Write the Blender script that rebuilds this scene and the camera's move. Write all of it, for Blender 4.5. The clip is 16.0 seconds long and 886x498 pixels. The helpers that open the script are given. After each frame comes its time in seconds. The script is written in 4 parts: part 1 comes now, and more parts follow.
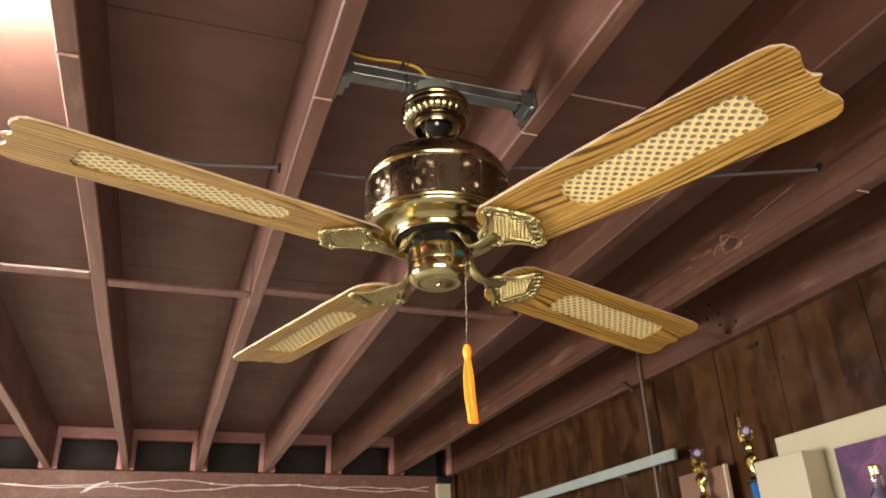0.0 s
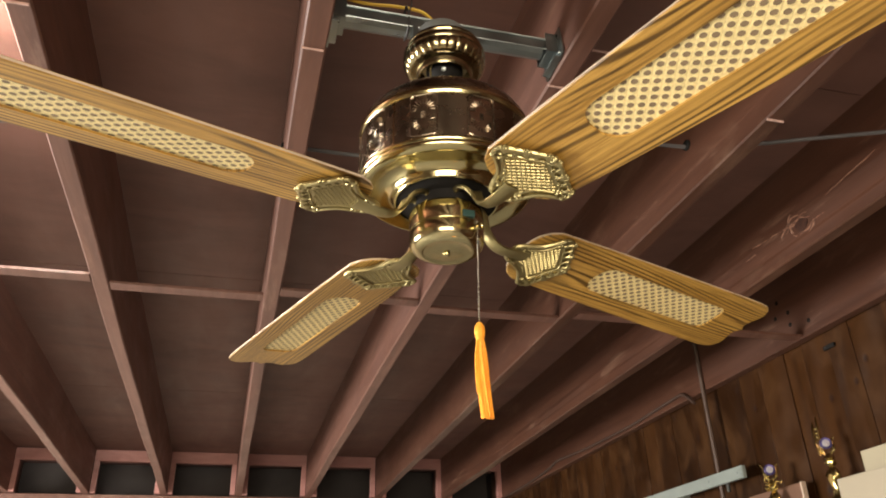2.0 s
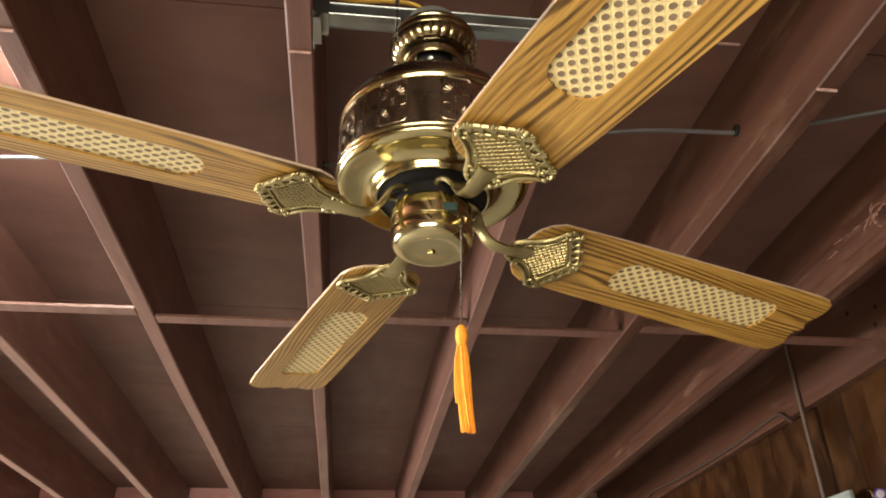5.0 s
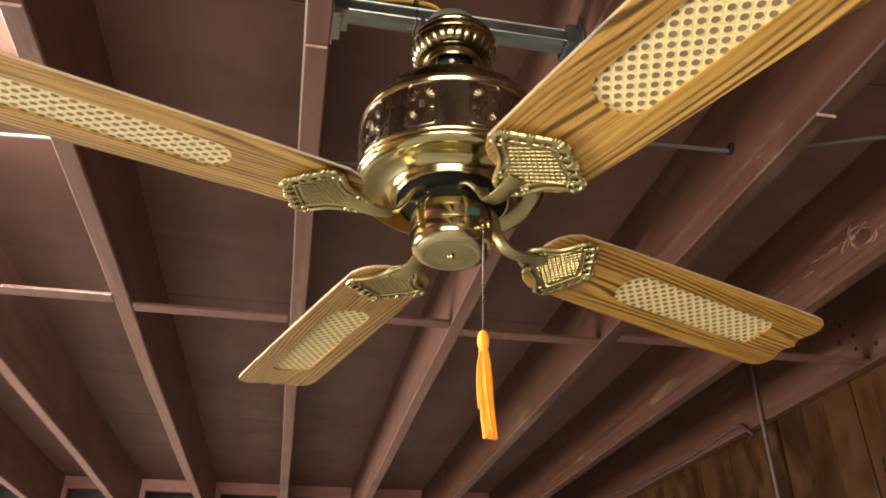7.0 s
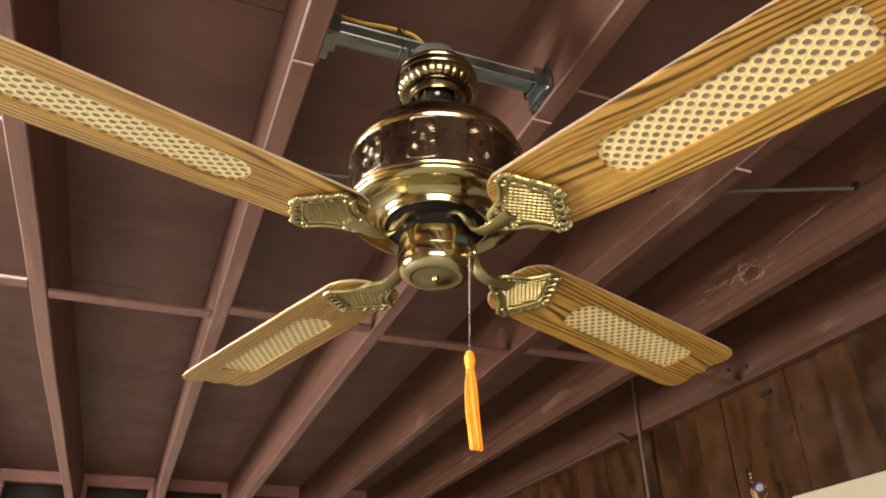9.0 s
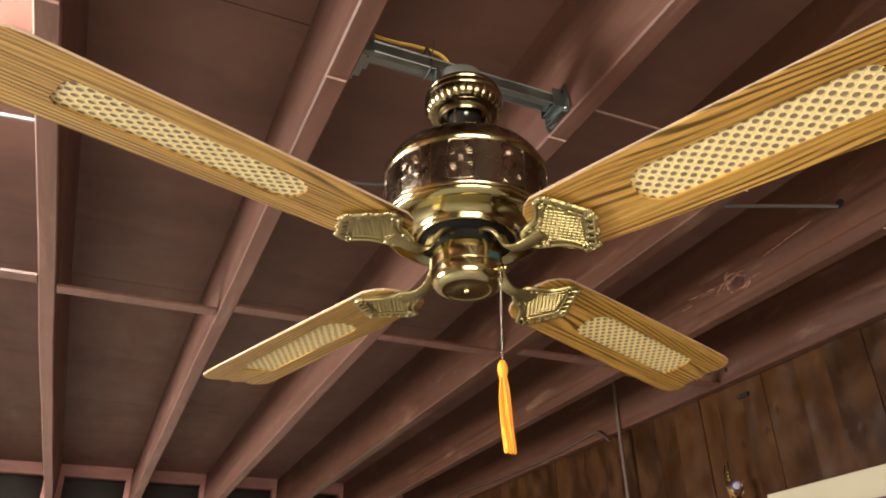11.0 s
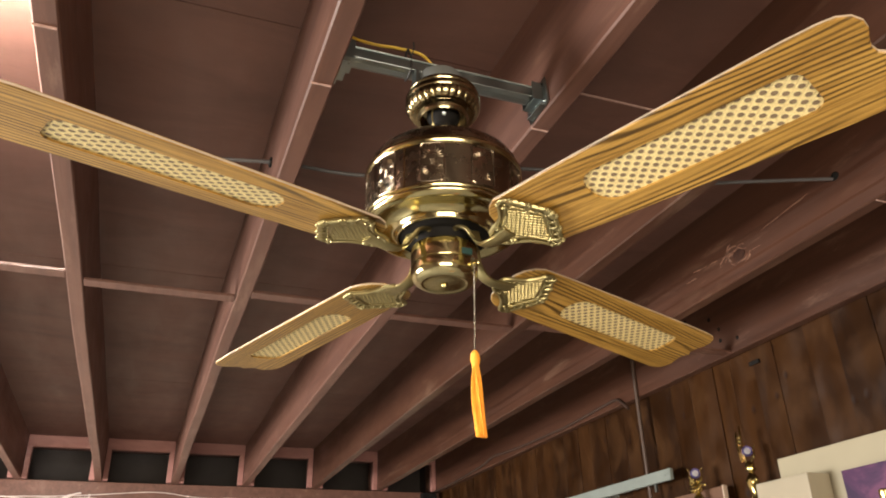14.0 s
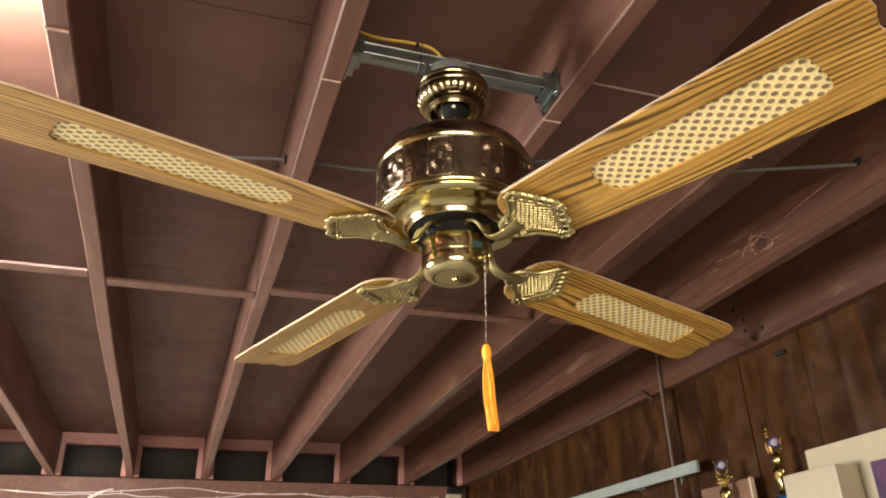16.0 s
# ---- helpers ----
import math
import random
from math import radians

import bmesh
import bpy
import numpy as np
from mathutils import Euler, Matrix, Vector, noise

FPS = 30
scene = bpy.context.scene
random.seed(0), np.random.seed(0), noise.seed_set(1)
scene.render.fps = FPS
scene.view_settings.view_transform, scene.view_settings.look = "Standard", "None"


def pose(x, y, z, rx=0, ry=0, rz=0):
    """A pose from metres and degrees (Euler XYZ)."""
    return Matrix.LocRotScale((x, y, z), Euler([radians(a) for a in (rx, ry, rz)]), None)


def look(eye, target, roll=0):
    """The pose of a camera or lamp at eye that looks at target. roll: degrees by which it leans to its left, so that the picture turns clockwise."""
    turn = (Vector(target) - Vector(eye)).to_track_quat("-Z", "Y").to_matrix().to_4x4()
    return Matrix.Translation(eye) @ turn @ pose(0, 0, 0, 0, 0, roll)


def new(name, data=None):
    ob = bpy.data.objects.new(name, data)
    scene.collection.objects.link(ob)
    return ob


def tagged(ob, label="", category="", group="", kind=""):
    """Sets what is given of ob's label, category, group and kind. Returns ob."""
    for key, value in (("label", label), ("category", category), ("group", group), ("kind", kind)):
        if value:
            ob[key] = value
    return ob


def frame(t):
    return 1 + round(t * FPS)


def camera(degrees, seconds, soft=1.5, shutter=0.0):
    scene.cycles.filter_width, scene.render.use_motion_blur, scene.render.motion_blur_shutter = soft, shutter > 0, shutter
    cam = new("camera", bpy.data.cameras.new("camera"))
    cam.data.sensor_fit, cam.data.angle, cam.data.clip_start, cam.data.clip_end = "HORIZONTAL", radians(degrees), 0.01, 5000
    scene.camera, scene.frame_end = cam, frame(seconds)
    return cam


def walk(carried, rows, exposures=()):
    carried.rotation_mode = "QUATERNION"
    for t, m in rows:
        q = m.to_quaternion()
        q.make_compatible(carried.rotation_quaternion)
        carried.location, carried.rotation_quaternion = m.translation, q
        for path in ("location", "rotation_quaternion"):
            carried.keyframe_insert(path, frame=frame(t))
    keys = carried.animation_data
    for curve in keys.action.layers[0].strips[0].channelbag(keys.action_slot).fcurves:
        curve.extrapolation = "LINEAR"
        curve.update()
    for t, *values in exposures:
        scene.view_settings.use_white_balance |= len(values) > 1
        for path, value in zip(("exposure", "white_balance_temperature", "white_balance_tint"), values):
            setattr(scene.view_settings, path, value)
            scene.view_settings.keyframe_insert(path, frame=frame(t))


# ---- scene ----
cam = camera(59.97, 16.0, soft=1.9)
# seconds, x, y, z, yaw, pitch, roll
PATH = [
    (0, -0.3747, -1.0456, 1.5713, -19.122, 25.475, 2.151),
    (0.5, -0.3809, -1.0298, 1.5713, -19.040, 25.518, 2.246),
    (1, -0.3909, -0.9874, 1.5737, -18.447, 25.876, 2.144),
    (1.5, -0.3440, -0.9198, 1.5765, -17.126, 26.602, 1.968),
    (2, -0.2459, -0.8511, 1.5853, -14.931, 27.468, 1.686),
    (2.5, -0.1682, -0.8077, 1.5874, -12.350, 28.402, 1.342),
    (3, -0.1200, -0.7936, 1.5856, -9.907, 29.135, 1.130),
    (3.5, -0.0957, -0.7880, 1.5887, -7.919, 29.624, 0.980),
    (4, -0.0853, -0.7875, 1.5895, -6.656, 29.957, 0.929),
    (6.5, -0.0960, -0.7658, 1.5920, -8.338, 30.166, 0.200),
    (7, -0.1604, -0.7705, 1.5959, -11.014, 29.949, 0.128),
    (7.5, -0.2299, -0.7735, 1.5928, -14.280, 29.751, 0.385),
    (8, -0.2737, -0.7871, 1.5913, -17.386, 29.650, 0.660),
    (8.5, -0.2937, -0.7972, 1.5912, -19.915, 29.630, 0.979),
    (9, -0.3156, -0.8083, 1.5897, -21.340, 29.594, 1.170),
    (9.5, -0.3465, -0.8184, 1.5842, -22.177, 29.523, 1.151),
    (12, -0.4377, -0.8561, 1.5900, -24.569, 28.345, 1.184),
    (12.5, -0.4295, -0.8712, 1.5954, -24.199, 27.872, 1.290),
    (13, -0.4022, -0.8893, 1.5961, -23.263, 27.378, 1.440),
    (13.5, -0.3775, -0.9189, 1.5941, -21.952, 26.876, 1.402),
    (14, -0.3723, -0.9438, 1.5915, -20.726, 26.503, 1.541),
    (14.5, -0.3628, -0.9552, 1.5902, -19.728, 26.259, 1.587),
    (15, -0.3521, -0.9574, 1.5905, -19.086, 26.142, 1.632),
    (15.5, -0.3461, -0.9504, 1.5907, -18.703, 26.119, 1.603),
    (16, -0.3502, -0.9487, 1.5913, -18.541, 26.150, 1.537),
]
walk(cam, [(t, pose(x, y, z, 90 + p, r, w)) for t, x, y, z, w, p, r in PATH])

# ---- light ----
EXPOSURE = 1.05
scene.view_settings.exposure = EXPOSURE
world = bpy.data.worlds.new("world")
scene.world = world
world.use_nodes = True
sky = world.node_tree.nodes.new("ShaderNodeTexSky")
sky.sky_type, sky.sun_disc = "NISHITA", False
sky.sun_elevation, sky.sun_rotation = radians(40), radians(200)
world.node_tree.links.new(sky.outputs["Color"], world.node_tree.nodes["Background"].inputs["Color"])
world.node_tree.nodes["Background"].inputs["Strength"].default_value = 0.1


def fill_lamp(name, m, sx, sy, power, color):
    lamp = bpy.data.lights.new(name, "AREA")
    lamp.shape, lamp.size, lamp.size_y, lamp.energy, lamp.color = "RECTANGLE", sx, sy, power, color
    ob = new(name, lamp)
    ob.matrix_world = m
    return ob


# daylight-coloured fill lamps, added in the openings of the unseen west and south walls
fill_lamp("west_fill_lamp", look((-3.36, 1.7, 1.45), (0.0, 1.9, 1.9)), 1.7, 1.0, 132, (1.0, 0.96, 0.9))
fill_lamp("south_fill_lamp", look((-0.9, -3.06, 1.45), (0.0, 0.5, 1.9)), 2.2, 1.1, 62, (1.0, 0.86, 0.68))
BULB_GLOW = 800.0


# ---- materials ----
def material(name):
    mat = bpy.data.materials.new(name)
    mat.use_nodes = True
    nt = mat.node_tree
    return mat, nt, nt.nodes["Principled BSDF"]


def node(nt, kind, **inputs):
    n = nt.nodes.new(kind)
    for key, value in inputs.items():
        n.inputs[key.replace("_", " ")].default_value = value
    return n


def coords(nt, scale=(1, 1, 1), which="Object"):
    tc = nt.nodes.new("ShaderNodeTexCoord")
    mp = nt.nodes.new("ShaderNodeMapping")
    mp.inputs["Scale"].default_value = scale
    nt.links.new(tc.outputs[which], mp.inputs["Vector"])
    return mp.outputs["Vector"]


def ramp(nt, fac, stops):
    r = nt.nodes.new("ShaderNodeValToRGB")
    els = r.color_ramp.elements
    while len(els) < len(stops):
        els.new(0.5)
    for e, (p, c) in zip(els, stops):
        e.position, e.color = p, (*c, 1)
    nt.links.new(fac, r.inputs["Fac"])
    return r.outputs["Color"]


def mix(nt, fac, a, b, mode="MIX"):
    m = nt.nodes.new("ShaderNodeMix")
    m.data_type, m.blend_type = "RGBA", mode
    for sock, value in ((m.inputs["Factor"], fac), (m.inputs["A"], a), (m.inputs["B"], b)):
        if isinstance(value, (int, float)):
            sock.default_value = value
        elif isinstance(value, tuple):
            sock.default_value = (*value, 1)
        else:
            nt.links.new(value, sock)
    return m.outputs["Result"]


def bump(nt, bsdf, height, strength=0.3, distance=0.002):
    b = node(nt, "ShaderNodeBump", Strength=strength, Distance=distance)
    nt.links.new(height, b.inputs["Height"])
    nt.links.new(b.outputs["Normal"], bsdf.inputs["Normal"])


def noisy(nt, vec, scale, detail=4.0, rough=0.55, distortion=0.0):
    n = node(nt, "ShaderNodeTexNoise", Scale=scale, Detail=detail, Roughness=rough, Distortion=distortion)
    nt.links.new(vec, n.inputs["Vector"])
    return n.outputs["Fac"]


def offset_by_object(nt, vec):
    info = nt.nodes.new("ShaderNodeObjectInfo")
    mul = nt.nodes.new("ShaderNodeMath")
    mul.operation = "MULTIPLY"
    mul.inputs[1].default_value = 37.0
    nt.links.new(info.outputs["Random"], mul.inputs[0])
    add = nt.nodes.new("ShaderNodeVectorMath")
    add.operation = "ADD"
    nt.links.new(vec, add.inputs[0])
    nt.links.new(mul.outputs[0], add.inputs[1])
    return add.outputs[0], info.outputs["Random"]


def painted_timber(name, base, dark, worn, scale=(22, 1.2, 22), gloss=0.42, wear=0.62, scuffs=False):
    """Stained rough lumber: grain along the length, scuffed pale patches, uneven sheen."""
    mat, nt, b = material(name)
    vec, rnd = offset_by_object(nt, coords(nt, scale))
    grain = noisy(nt, vec, 1.6, 6, 0.6, 0.6)
    vec2, _ = offset_by_object(nt, coords(nt, (3, 0.9, 3)))
    patch = noisy(nt, vec2, 2.2, 5, 0.6, 0.4)
    col = ramp(nt, grain, [(0.25, dark), (0.62, base)])
    worn_f = ramp(nt, patch, [(wear, (0, 0, 0)), (wear + 0.14, (0.55, 0.55, 0.55))])
    col = mix(nt, worn_f, col, worn)
    if scuffs:
        vec3, _ = offset_by_object(nt, coords(nt, (13, 2.4, 13)))
        sc = noisy(nt, vec3, 1.5, 8, 0.72, 0.25)
        col = mix(nt, ramp(nt, sc, [(0.57, (0, 0, 0)), (0.7, (0.42, 0.42, 0.42))]), col, tuple(min(1, c * 1.25) for c in worn))
    shade = ramp(nt, rnd, [(0.0, (0.82, 0.82, 0.82)), (1.0, (1.0, 1.0, 1.0))])
    col = mix(nt, 1.0, col, shade, "MULTIPLY")
    nt.links.new(col, b.inputs["Base Color"])
    rough = ramp(nt, patch, [(0.3, (gloss + 0.16,) * 3), (0.7, (gloss - 0.06,) * 3)])
    nt.links.new(rough, b.inputs["Roughness"])
    bump(nt, b, grain, 0.35, 0.003)
    return mat


JOIST = painted_timber("joist_stain", (0.16, 0.074, 0.052), (0.1, 0.045, 0.032), (0.26, 0.155, 0.11), scuffs=True)
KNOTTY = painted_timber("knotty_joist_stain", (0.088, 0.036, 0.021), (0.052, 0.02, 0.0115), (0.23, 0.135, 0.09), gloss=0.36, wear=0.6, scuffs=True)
BOARD = painted_timber("ceiling_board_stain", (0.135, 0.062, 0.045), (0.088, 0.039, 0.028), (0.2, 0.11, 0.083), (2, 5, 2), 0.55, 0.66)
FRAMEWOOD = painted_timber("pink_primed_wood", (0.42, 0.2, 0.17), (0.3, 0.13, 0.11), (0.5, 0.28, 0.24), (3, 3, 12), 0.5)


def plank_material():
    """Old varnish over knotty pine: soft blotches, faint grain, a few knots and dents."""
    mat, nt, b = material("varnished_plank")
    vec, rnd = offset_by_object(nt, coords(nt, (9, 9, 1.5)))
    grain = noisy(nt, vec, 1.7, 4, 0.45, 0.6)
    vec2, _ = offset_by_object(nt, coords(nt, (6.5, 6.5, 5.0)))
    vor = node(nt, "ShaderNodeTexVoronoi", Scale=1.0, Randomness=1.0)
    vor.voronoi_dimensions = "2D"
    part_yz, flat = nt.nodes.new("ShaderNodeSeparateXYZ"), nt.nodes.new("ShaderNodeCombineXYZ")
    nt.links.new(vec2, part_yz.inputs[0])
    nt.links.new(part_yz.outputs["Y"], flat.inputs["X"])
    nt.links.new(part_yz.outputs["Z"], flat.inputs["Y"])
    nt.links.new(flat.outputs[0], vor.inputs["Vector"])
    knot = ramp(nt, vor.outputs["Distance"], [(0.03, (0.9, 0.9, 0.9)), (0.075, (0, 0, 0))])
    blotch = noisy(nt, vec2, 1.3, 3, 0.5, 0.5)
    col = ramp(nt, grain, [(0.3, (0.021, 0.0074, 0.0019)), (0.7, (0.041, 0.0152, 0.0041))])
    tone = ramp(nt, rnd, [(0.0, (0.62, 0.6, 0.56)), (0.5, (0.9, 0.9, 0.88)), (1.0, (1.3, 1.34, 1.36))])
    col = mix(nt, 1.0, col, tone, "MULTIPLY")
    col = mix(nt, ramp(nt, blotch, [(0.48, (0, 0, 0)), (0.72, (0.75, 0.75, 0.75))]), col, (0.064, 0.027, 0.0085))
    col = mix(nt, knot, col, (0.02, 0.0085, 0.005))
    nt.links.new(col, b.inputs["Base Color"])
    nt.links.new(ramp(nt, blotch, [(0.3, (0.36, 0.36, 0.36)), (0.7, (0.5, 0.5, 0.5))]), b.inputs["Roughness"])
    vec3, _ = offset_by_object(nt, coords(nt, (6, 6, 4)))
    wave = noisy(nt, vec3, 1.4, 1, 0.4)
    dent = ramp(nt, vor.outputs["Distance"], [(0.02, (0.0, 0.0, 0.0)), (0.09, (1, 1, 1))])
    h = mix(nt, 0.05, wave, dent)
    b.inputs["Specular IOR Level"].default_value = 0.16
    bump(nt, b, h, 0.85, 0.026)
    return mat


PLANK = plank_material()


def brass_material(name, bright, dull, rough, spots=0.0):
    mat, nt, b = material(name)
    vec = coords(nt, (1, 1, 1))
    n = noisy(nt, vec, 26, 5, 0.6)
    n2 = noisy(nt, vec, 6, 3, 0.5)
    col = ramp(nt, n2, [(0.35, dull), (0.6, bright)])
    nt.links.new(col, b.inputs["Base Color"])
    b.inputs["Metallic"].default_value = 1.0
    r = ramp(nt, n, [(0.3, (rough * 0.75,) * 3), (0.75, (rough * 1.5,) * 3)])
    nt.links.new(r, b.inputs["Roughness"])
    bump(nt, b, n, 0.04, 0.001)
    return mat


BRASS = brass_material("polished_brass", (0.58, 0.505, 0.28), (0.44, 0.375, 0.185), 0.14)
ANTIQUE = brass_material("antique_brass", (0.34, 0.275, 0.2), (0.25, 0.2, 0.14), 0.25)
DULL_BRASS = brass_material("dull_brass", (0.37, 0.31, 0.175), (0.24, 0.19, 0.1), 0.17)
CAST = brass_material("cast_brass", (0.45, 0.385, 0.19), (0.31, 0.255, 0.12), 0.36)
STEEL = brass_material("galvanized_steel", (0.33, 0.36, 0.35), (0.2, 0.23, 0.23), 0.33)
GOLD = brass_material("gilt_plastic", (0.74, 0.6, 0.28), (0.5, 0.38, 0.14), 0.16)
CHAIN = brass_material("chain_metal", (0.46, 0.43, 0.37), (0.33, 0.3, 0.25), 0.3)


def oak_material():
    """Cathedral figure: contour lines of a slow, stretched noise, over fine pores."""
    mat, nt, b = material("oak_blade")
    vec, rnd = offset_by_object(nt, coords(nt, (1.3, 8.0, 8.0)))
    slow = noisy(nt, vec, 1.0, 1.8, 0.42, 0.5)
    rings = nt.nodes.new("ShaderNodeMath")
    rings.operation = "MULTIPLY"
    rings.inputs[1].default_value = 95.0
    nt.links.new(slow, rings.inputs[0])
    sep = nt.nodes.new("ShaderNodeSeparateXYZ")
    nt.links.new(coords(nt), sep.inputs[0])
    lin = nt.nodes.new("ShaderNodeMath")
    lin.operation = "MULTIPLY_ADD"
    lin.inputs[1].default_value = 820.0
    nt.links.new(sep.outputs["Y"], lin.inputs[0])
    nt.links.new(rings.outputs[0], lin.inputs[2])
    wob = nt.nodes.new("ShaderNodeMath")
    wob.operation = "SINE"
    nt.links.new(lin.outputs[0], wob.inputs[0])
    half = nt.nodes.new("ShaderNodeMath")
    half.operation = "MULTIPLY_ADD"
    half.inputs[1].default_value = half.inputs[2].default_value = 0.5
    nt.links.new(wob.outputs[0], half.inputs[0])
    vec2, _ = offset_by_object(nt, coords(nt, (5, 130, 130)))
    pores = noisy(nt, vec2, 2.2, 4, 0.6)
    vec3, _ = offset_by_object(nt, coords(nt, (2, 14, 14)))
    tone = noisy(nt, vec3, 1.5, 3, 0.5)
    light = ramp(nt, tone, [(0.3, (0.40, 0.22, 0.044)), (0.7, (0.53, 0.31, 0.072))])
    line = ramp(nt, half.outputs[0], [(0.0, (0.2, 0.175, 0.13)), (0.22, (0.36, 0.32, 0.25)), (0.46, (0.92, 0.92, 0.9)), (1.0, (1.06, 1.06, 1.06))])
    vec4, _ = offset_by_object(nt, coords(nt, (2.5, 30, 30)))
    fade = ramp(nt, noisy(nt, vec4, 1.4, 3, 0.5), [(0.36, (0.2, 0.2, 0.2)), (0.54, (1, 1, 1))])
    col = mix(nt, fade, light, mix(nt, 1.0, light, line, "MULTIPLY"))
    streak = ramp(nt, pores, [(0.40, (0.66, 0.62, 0.56)), (0.55, (1, 1, 1))])
    col = mix(nt, 1.0, col, streak, "MULTIPLY")
    nt.links.new(col, b.inputs["Base Color"])
    b.inputs["Roughness"].default_value = 0.36
    bump(nt, b, pores, 0.1, 0.0006)
    return mat


OAK = oak_material()


def plain(name, color, rough=0.5, vary=0.12, scale=14.0, metal=0.0, bumps=0.1, spread=0.001, sheen=0.5):
    mat, nt, b = material(name)
    n = noisy(nt, coords(nt), scale, 5)
    lo = tuple(c * (1 - vary) for c in color)
    hi = tuple(min(1, c * (1 + vary)) for c in color)
    nt.links.new(ramp(nt, n, [(0.3, lo), (0.7, hi)]), b.inputs["Base Color"])
    b.inputs["Roughness"].default_value, b.inputs["Metallic"].default_value = rough, metal
    b.inputs["Specular IOR Level"].default_value = sheen
    bump(nt, b, n, bumps, spread)
    return mat


CANE = plain("woven_cane", (0.74, 0.6, 0.29), 0.55, 0.16, 260, bumps=0.5)
CANE_BACK = plain("cane_backing", (0.22, 0.155, 0.095), 0.6, 0.2, 60)
BLADE_EDGE = plain("blade_edge_band", (0.45, 0.36, 0.27), 0.5, 0.1, 60)
BLACK = plain("black_rubber", (0.01, 0.009, 0.008), 0.7, sheen=0.15)
BLACK_GLOSS = plain("black_cable", (0.03, 0.026, 0.025), 0.5, sheen=0.3)
CABLE_GREY = plain("grey_cable", (0.085, 0.08, 0.082), 0.5, sheen=0.3)
YELLOW = plain("yellow_cable", (0.62, 0.39, 0.03), 0.5)
TEAL = plain("dark_teal_label", (0.014, 0.045, 0.042), 0.4)
GREY_BOX = plain("grey_box_paint", (0.12, 0.125, 0.118), 0.5, 0.1, 40)
WIRE_WHITE = plain("white_wire", (0.72, 0.6, 0.55), 0.5)
CHALK = plain("chalk_line", (0.42, 0.27, 0.23), 0.9, 0.2, 90)
CREAM = plain("cream_board", (0.4, 0.35, 0.24), 0.6, 0.05, 4)
CREAM_BOX = plain("cream_box_paint", (0.4, 0.345, 0.25), 0.5, 0.05, 5)
CHANNEL = plain("grey_enamel", (0.23, 0.26, 0.24), 0.35, 0.08, 12)
DARKBOARD = plain("dark_brown_panel", (0.16, 0.085, 0.055), 0.4, 0.15, 8)
PALE_EDGE = plain("pale_edge", (0.55, 0.42, 0.32), 0.6)
BLUE = plain("blue_foil", (0.02, 0.16, 0.5), 0.2, 0.3, 30, 0.6)
MEDAL_FACE = plain("silver_violet_disc", (0.06, 0.045, 0.15), 0.35, 0.6, 120, 0.5)
SILVER = plain("silver_print", (0.33, 0.31, 0.33), 0.5, 0.3, 200)
TASSEL = plain("orange_thread", (0.95, 0.36, 0.03), 0.75, 0.12, 120)
CONCRETE = plain("concrete_floor", (0.42, 0.41, 0.37), 0.5, 0.15, 3, bumps=0.15, spread=0.003)
GREYWALL = plain("old_wall_paint", (0.4, 0.33, 0.27), 0.6, 0.1, 5)
# near-black: carries the eave's shade in its colour, and backs the wall planks
DARKVOID = plain("dark_shade_backing", (0.045, 0.035, 0.03), 0.7, 0.2, 6)
CONDUIT = plain("conduit_paint", (0.075, 0.045, 0.032), 0.5, 0.15, 20)
WIRE_BROWN = plain("brown_wire", (0.05, 0.028, 0.02), 0.6, sheen=0.25)
FIXTURE = plain("white_enamel", (0.75, 0.75, 0.72), 0.35)


def picture_material():
    mat, nt, b = material("violet_canvas")
    vec = coords(nt, (6, 6, 6))
    n = noisy(nt, vec, 1.2, 5, 0.6, 1.5)
    nt.links.new(ramp(nt, n, [(0.3, (0.02, 0.012, 0.045)), (0.5, (0.07, 0.022, 0.075)), (0.62, (0.14, 0.045, 0.11)), (0.75, (0.04, 0.022, 0.07))]), b.inputs["Base Color"])
    b.inputs["Roughness"].default_value = 0.4
    return mat


PICTURE = picture_material()
GLASS, nt_, b_ = material("clear_glass")
b_.inputs["Transmission Weight"].default_value, b_.inputs["Roughness"].default_value, b_.inputs["IOR"].default_value = 1.0, 0.03, 1.45
b_.inputs["Base Color"].default_value = (0.9, 0.95, 0.9, 1)
GLOW, nt_, b_ = material("lit_bulb")
b_.inputs["Emission Color"].default_value, b_.inputs["Emission Strength"].default_value = (1.0, 0.98, 0.9, 1), BULB_GLOW


# ---- mesh helpers ----
def finish(bm, name, mat, parent=None, label="", smooth=False):
    me = bpy.data.meshes.new(name)
    if smooth:
        for f in bm.faces:
            f.smooth = True
    bmesh.ops.recalc_face_normals(bm, faces=bm.faces[:])
    bm.to_mesh(me)
    bm.free()
    me.materials.append(mat)
    if smooth:
        me.set_sharp_from_angle(angle=radians(38))
    ob = new(name, me)
    ob.parent = parent
    if label:
        ob["label"] = label
    return ob


def part(name, bm, mat, parent, label="", smooth=False):
    return finish(bm, name, mat, parent, label, smooth)


def thing(name, m, label, category, group="", kind=""):
    ob = new(name)
    ob.matrix_world = m
    ob.empty_display_size = 0.05
    return tagged(ob, label, category, group, kind)


def add_box(bm, x0, x1, y0, y1, z0, z1, bevel=0.0):
    tmp = bmesh.new()
    bmesh.ops.create_cube(tmp, size=1)
    for v in tmp.verts:
        v.co = Vector(((x0 + x1) / 2 + v.co.x * (x1 - x0), (y0 + y1) / 2 + v.co.y * (y1 - y0), (z0 + z1) / 2 + v.co.z * (z1 - z0)))
    if bevel:
        bmesh.ops.bevel(tmp, geom=tmp.edges[:], offset=bevel, segments=2, affect="EDGES", profile=0.6)
    merge(bm, tmp)


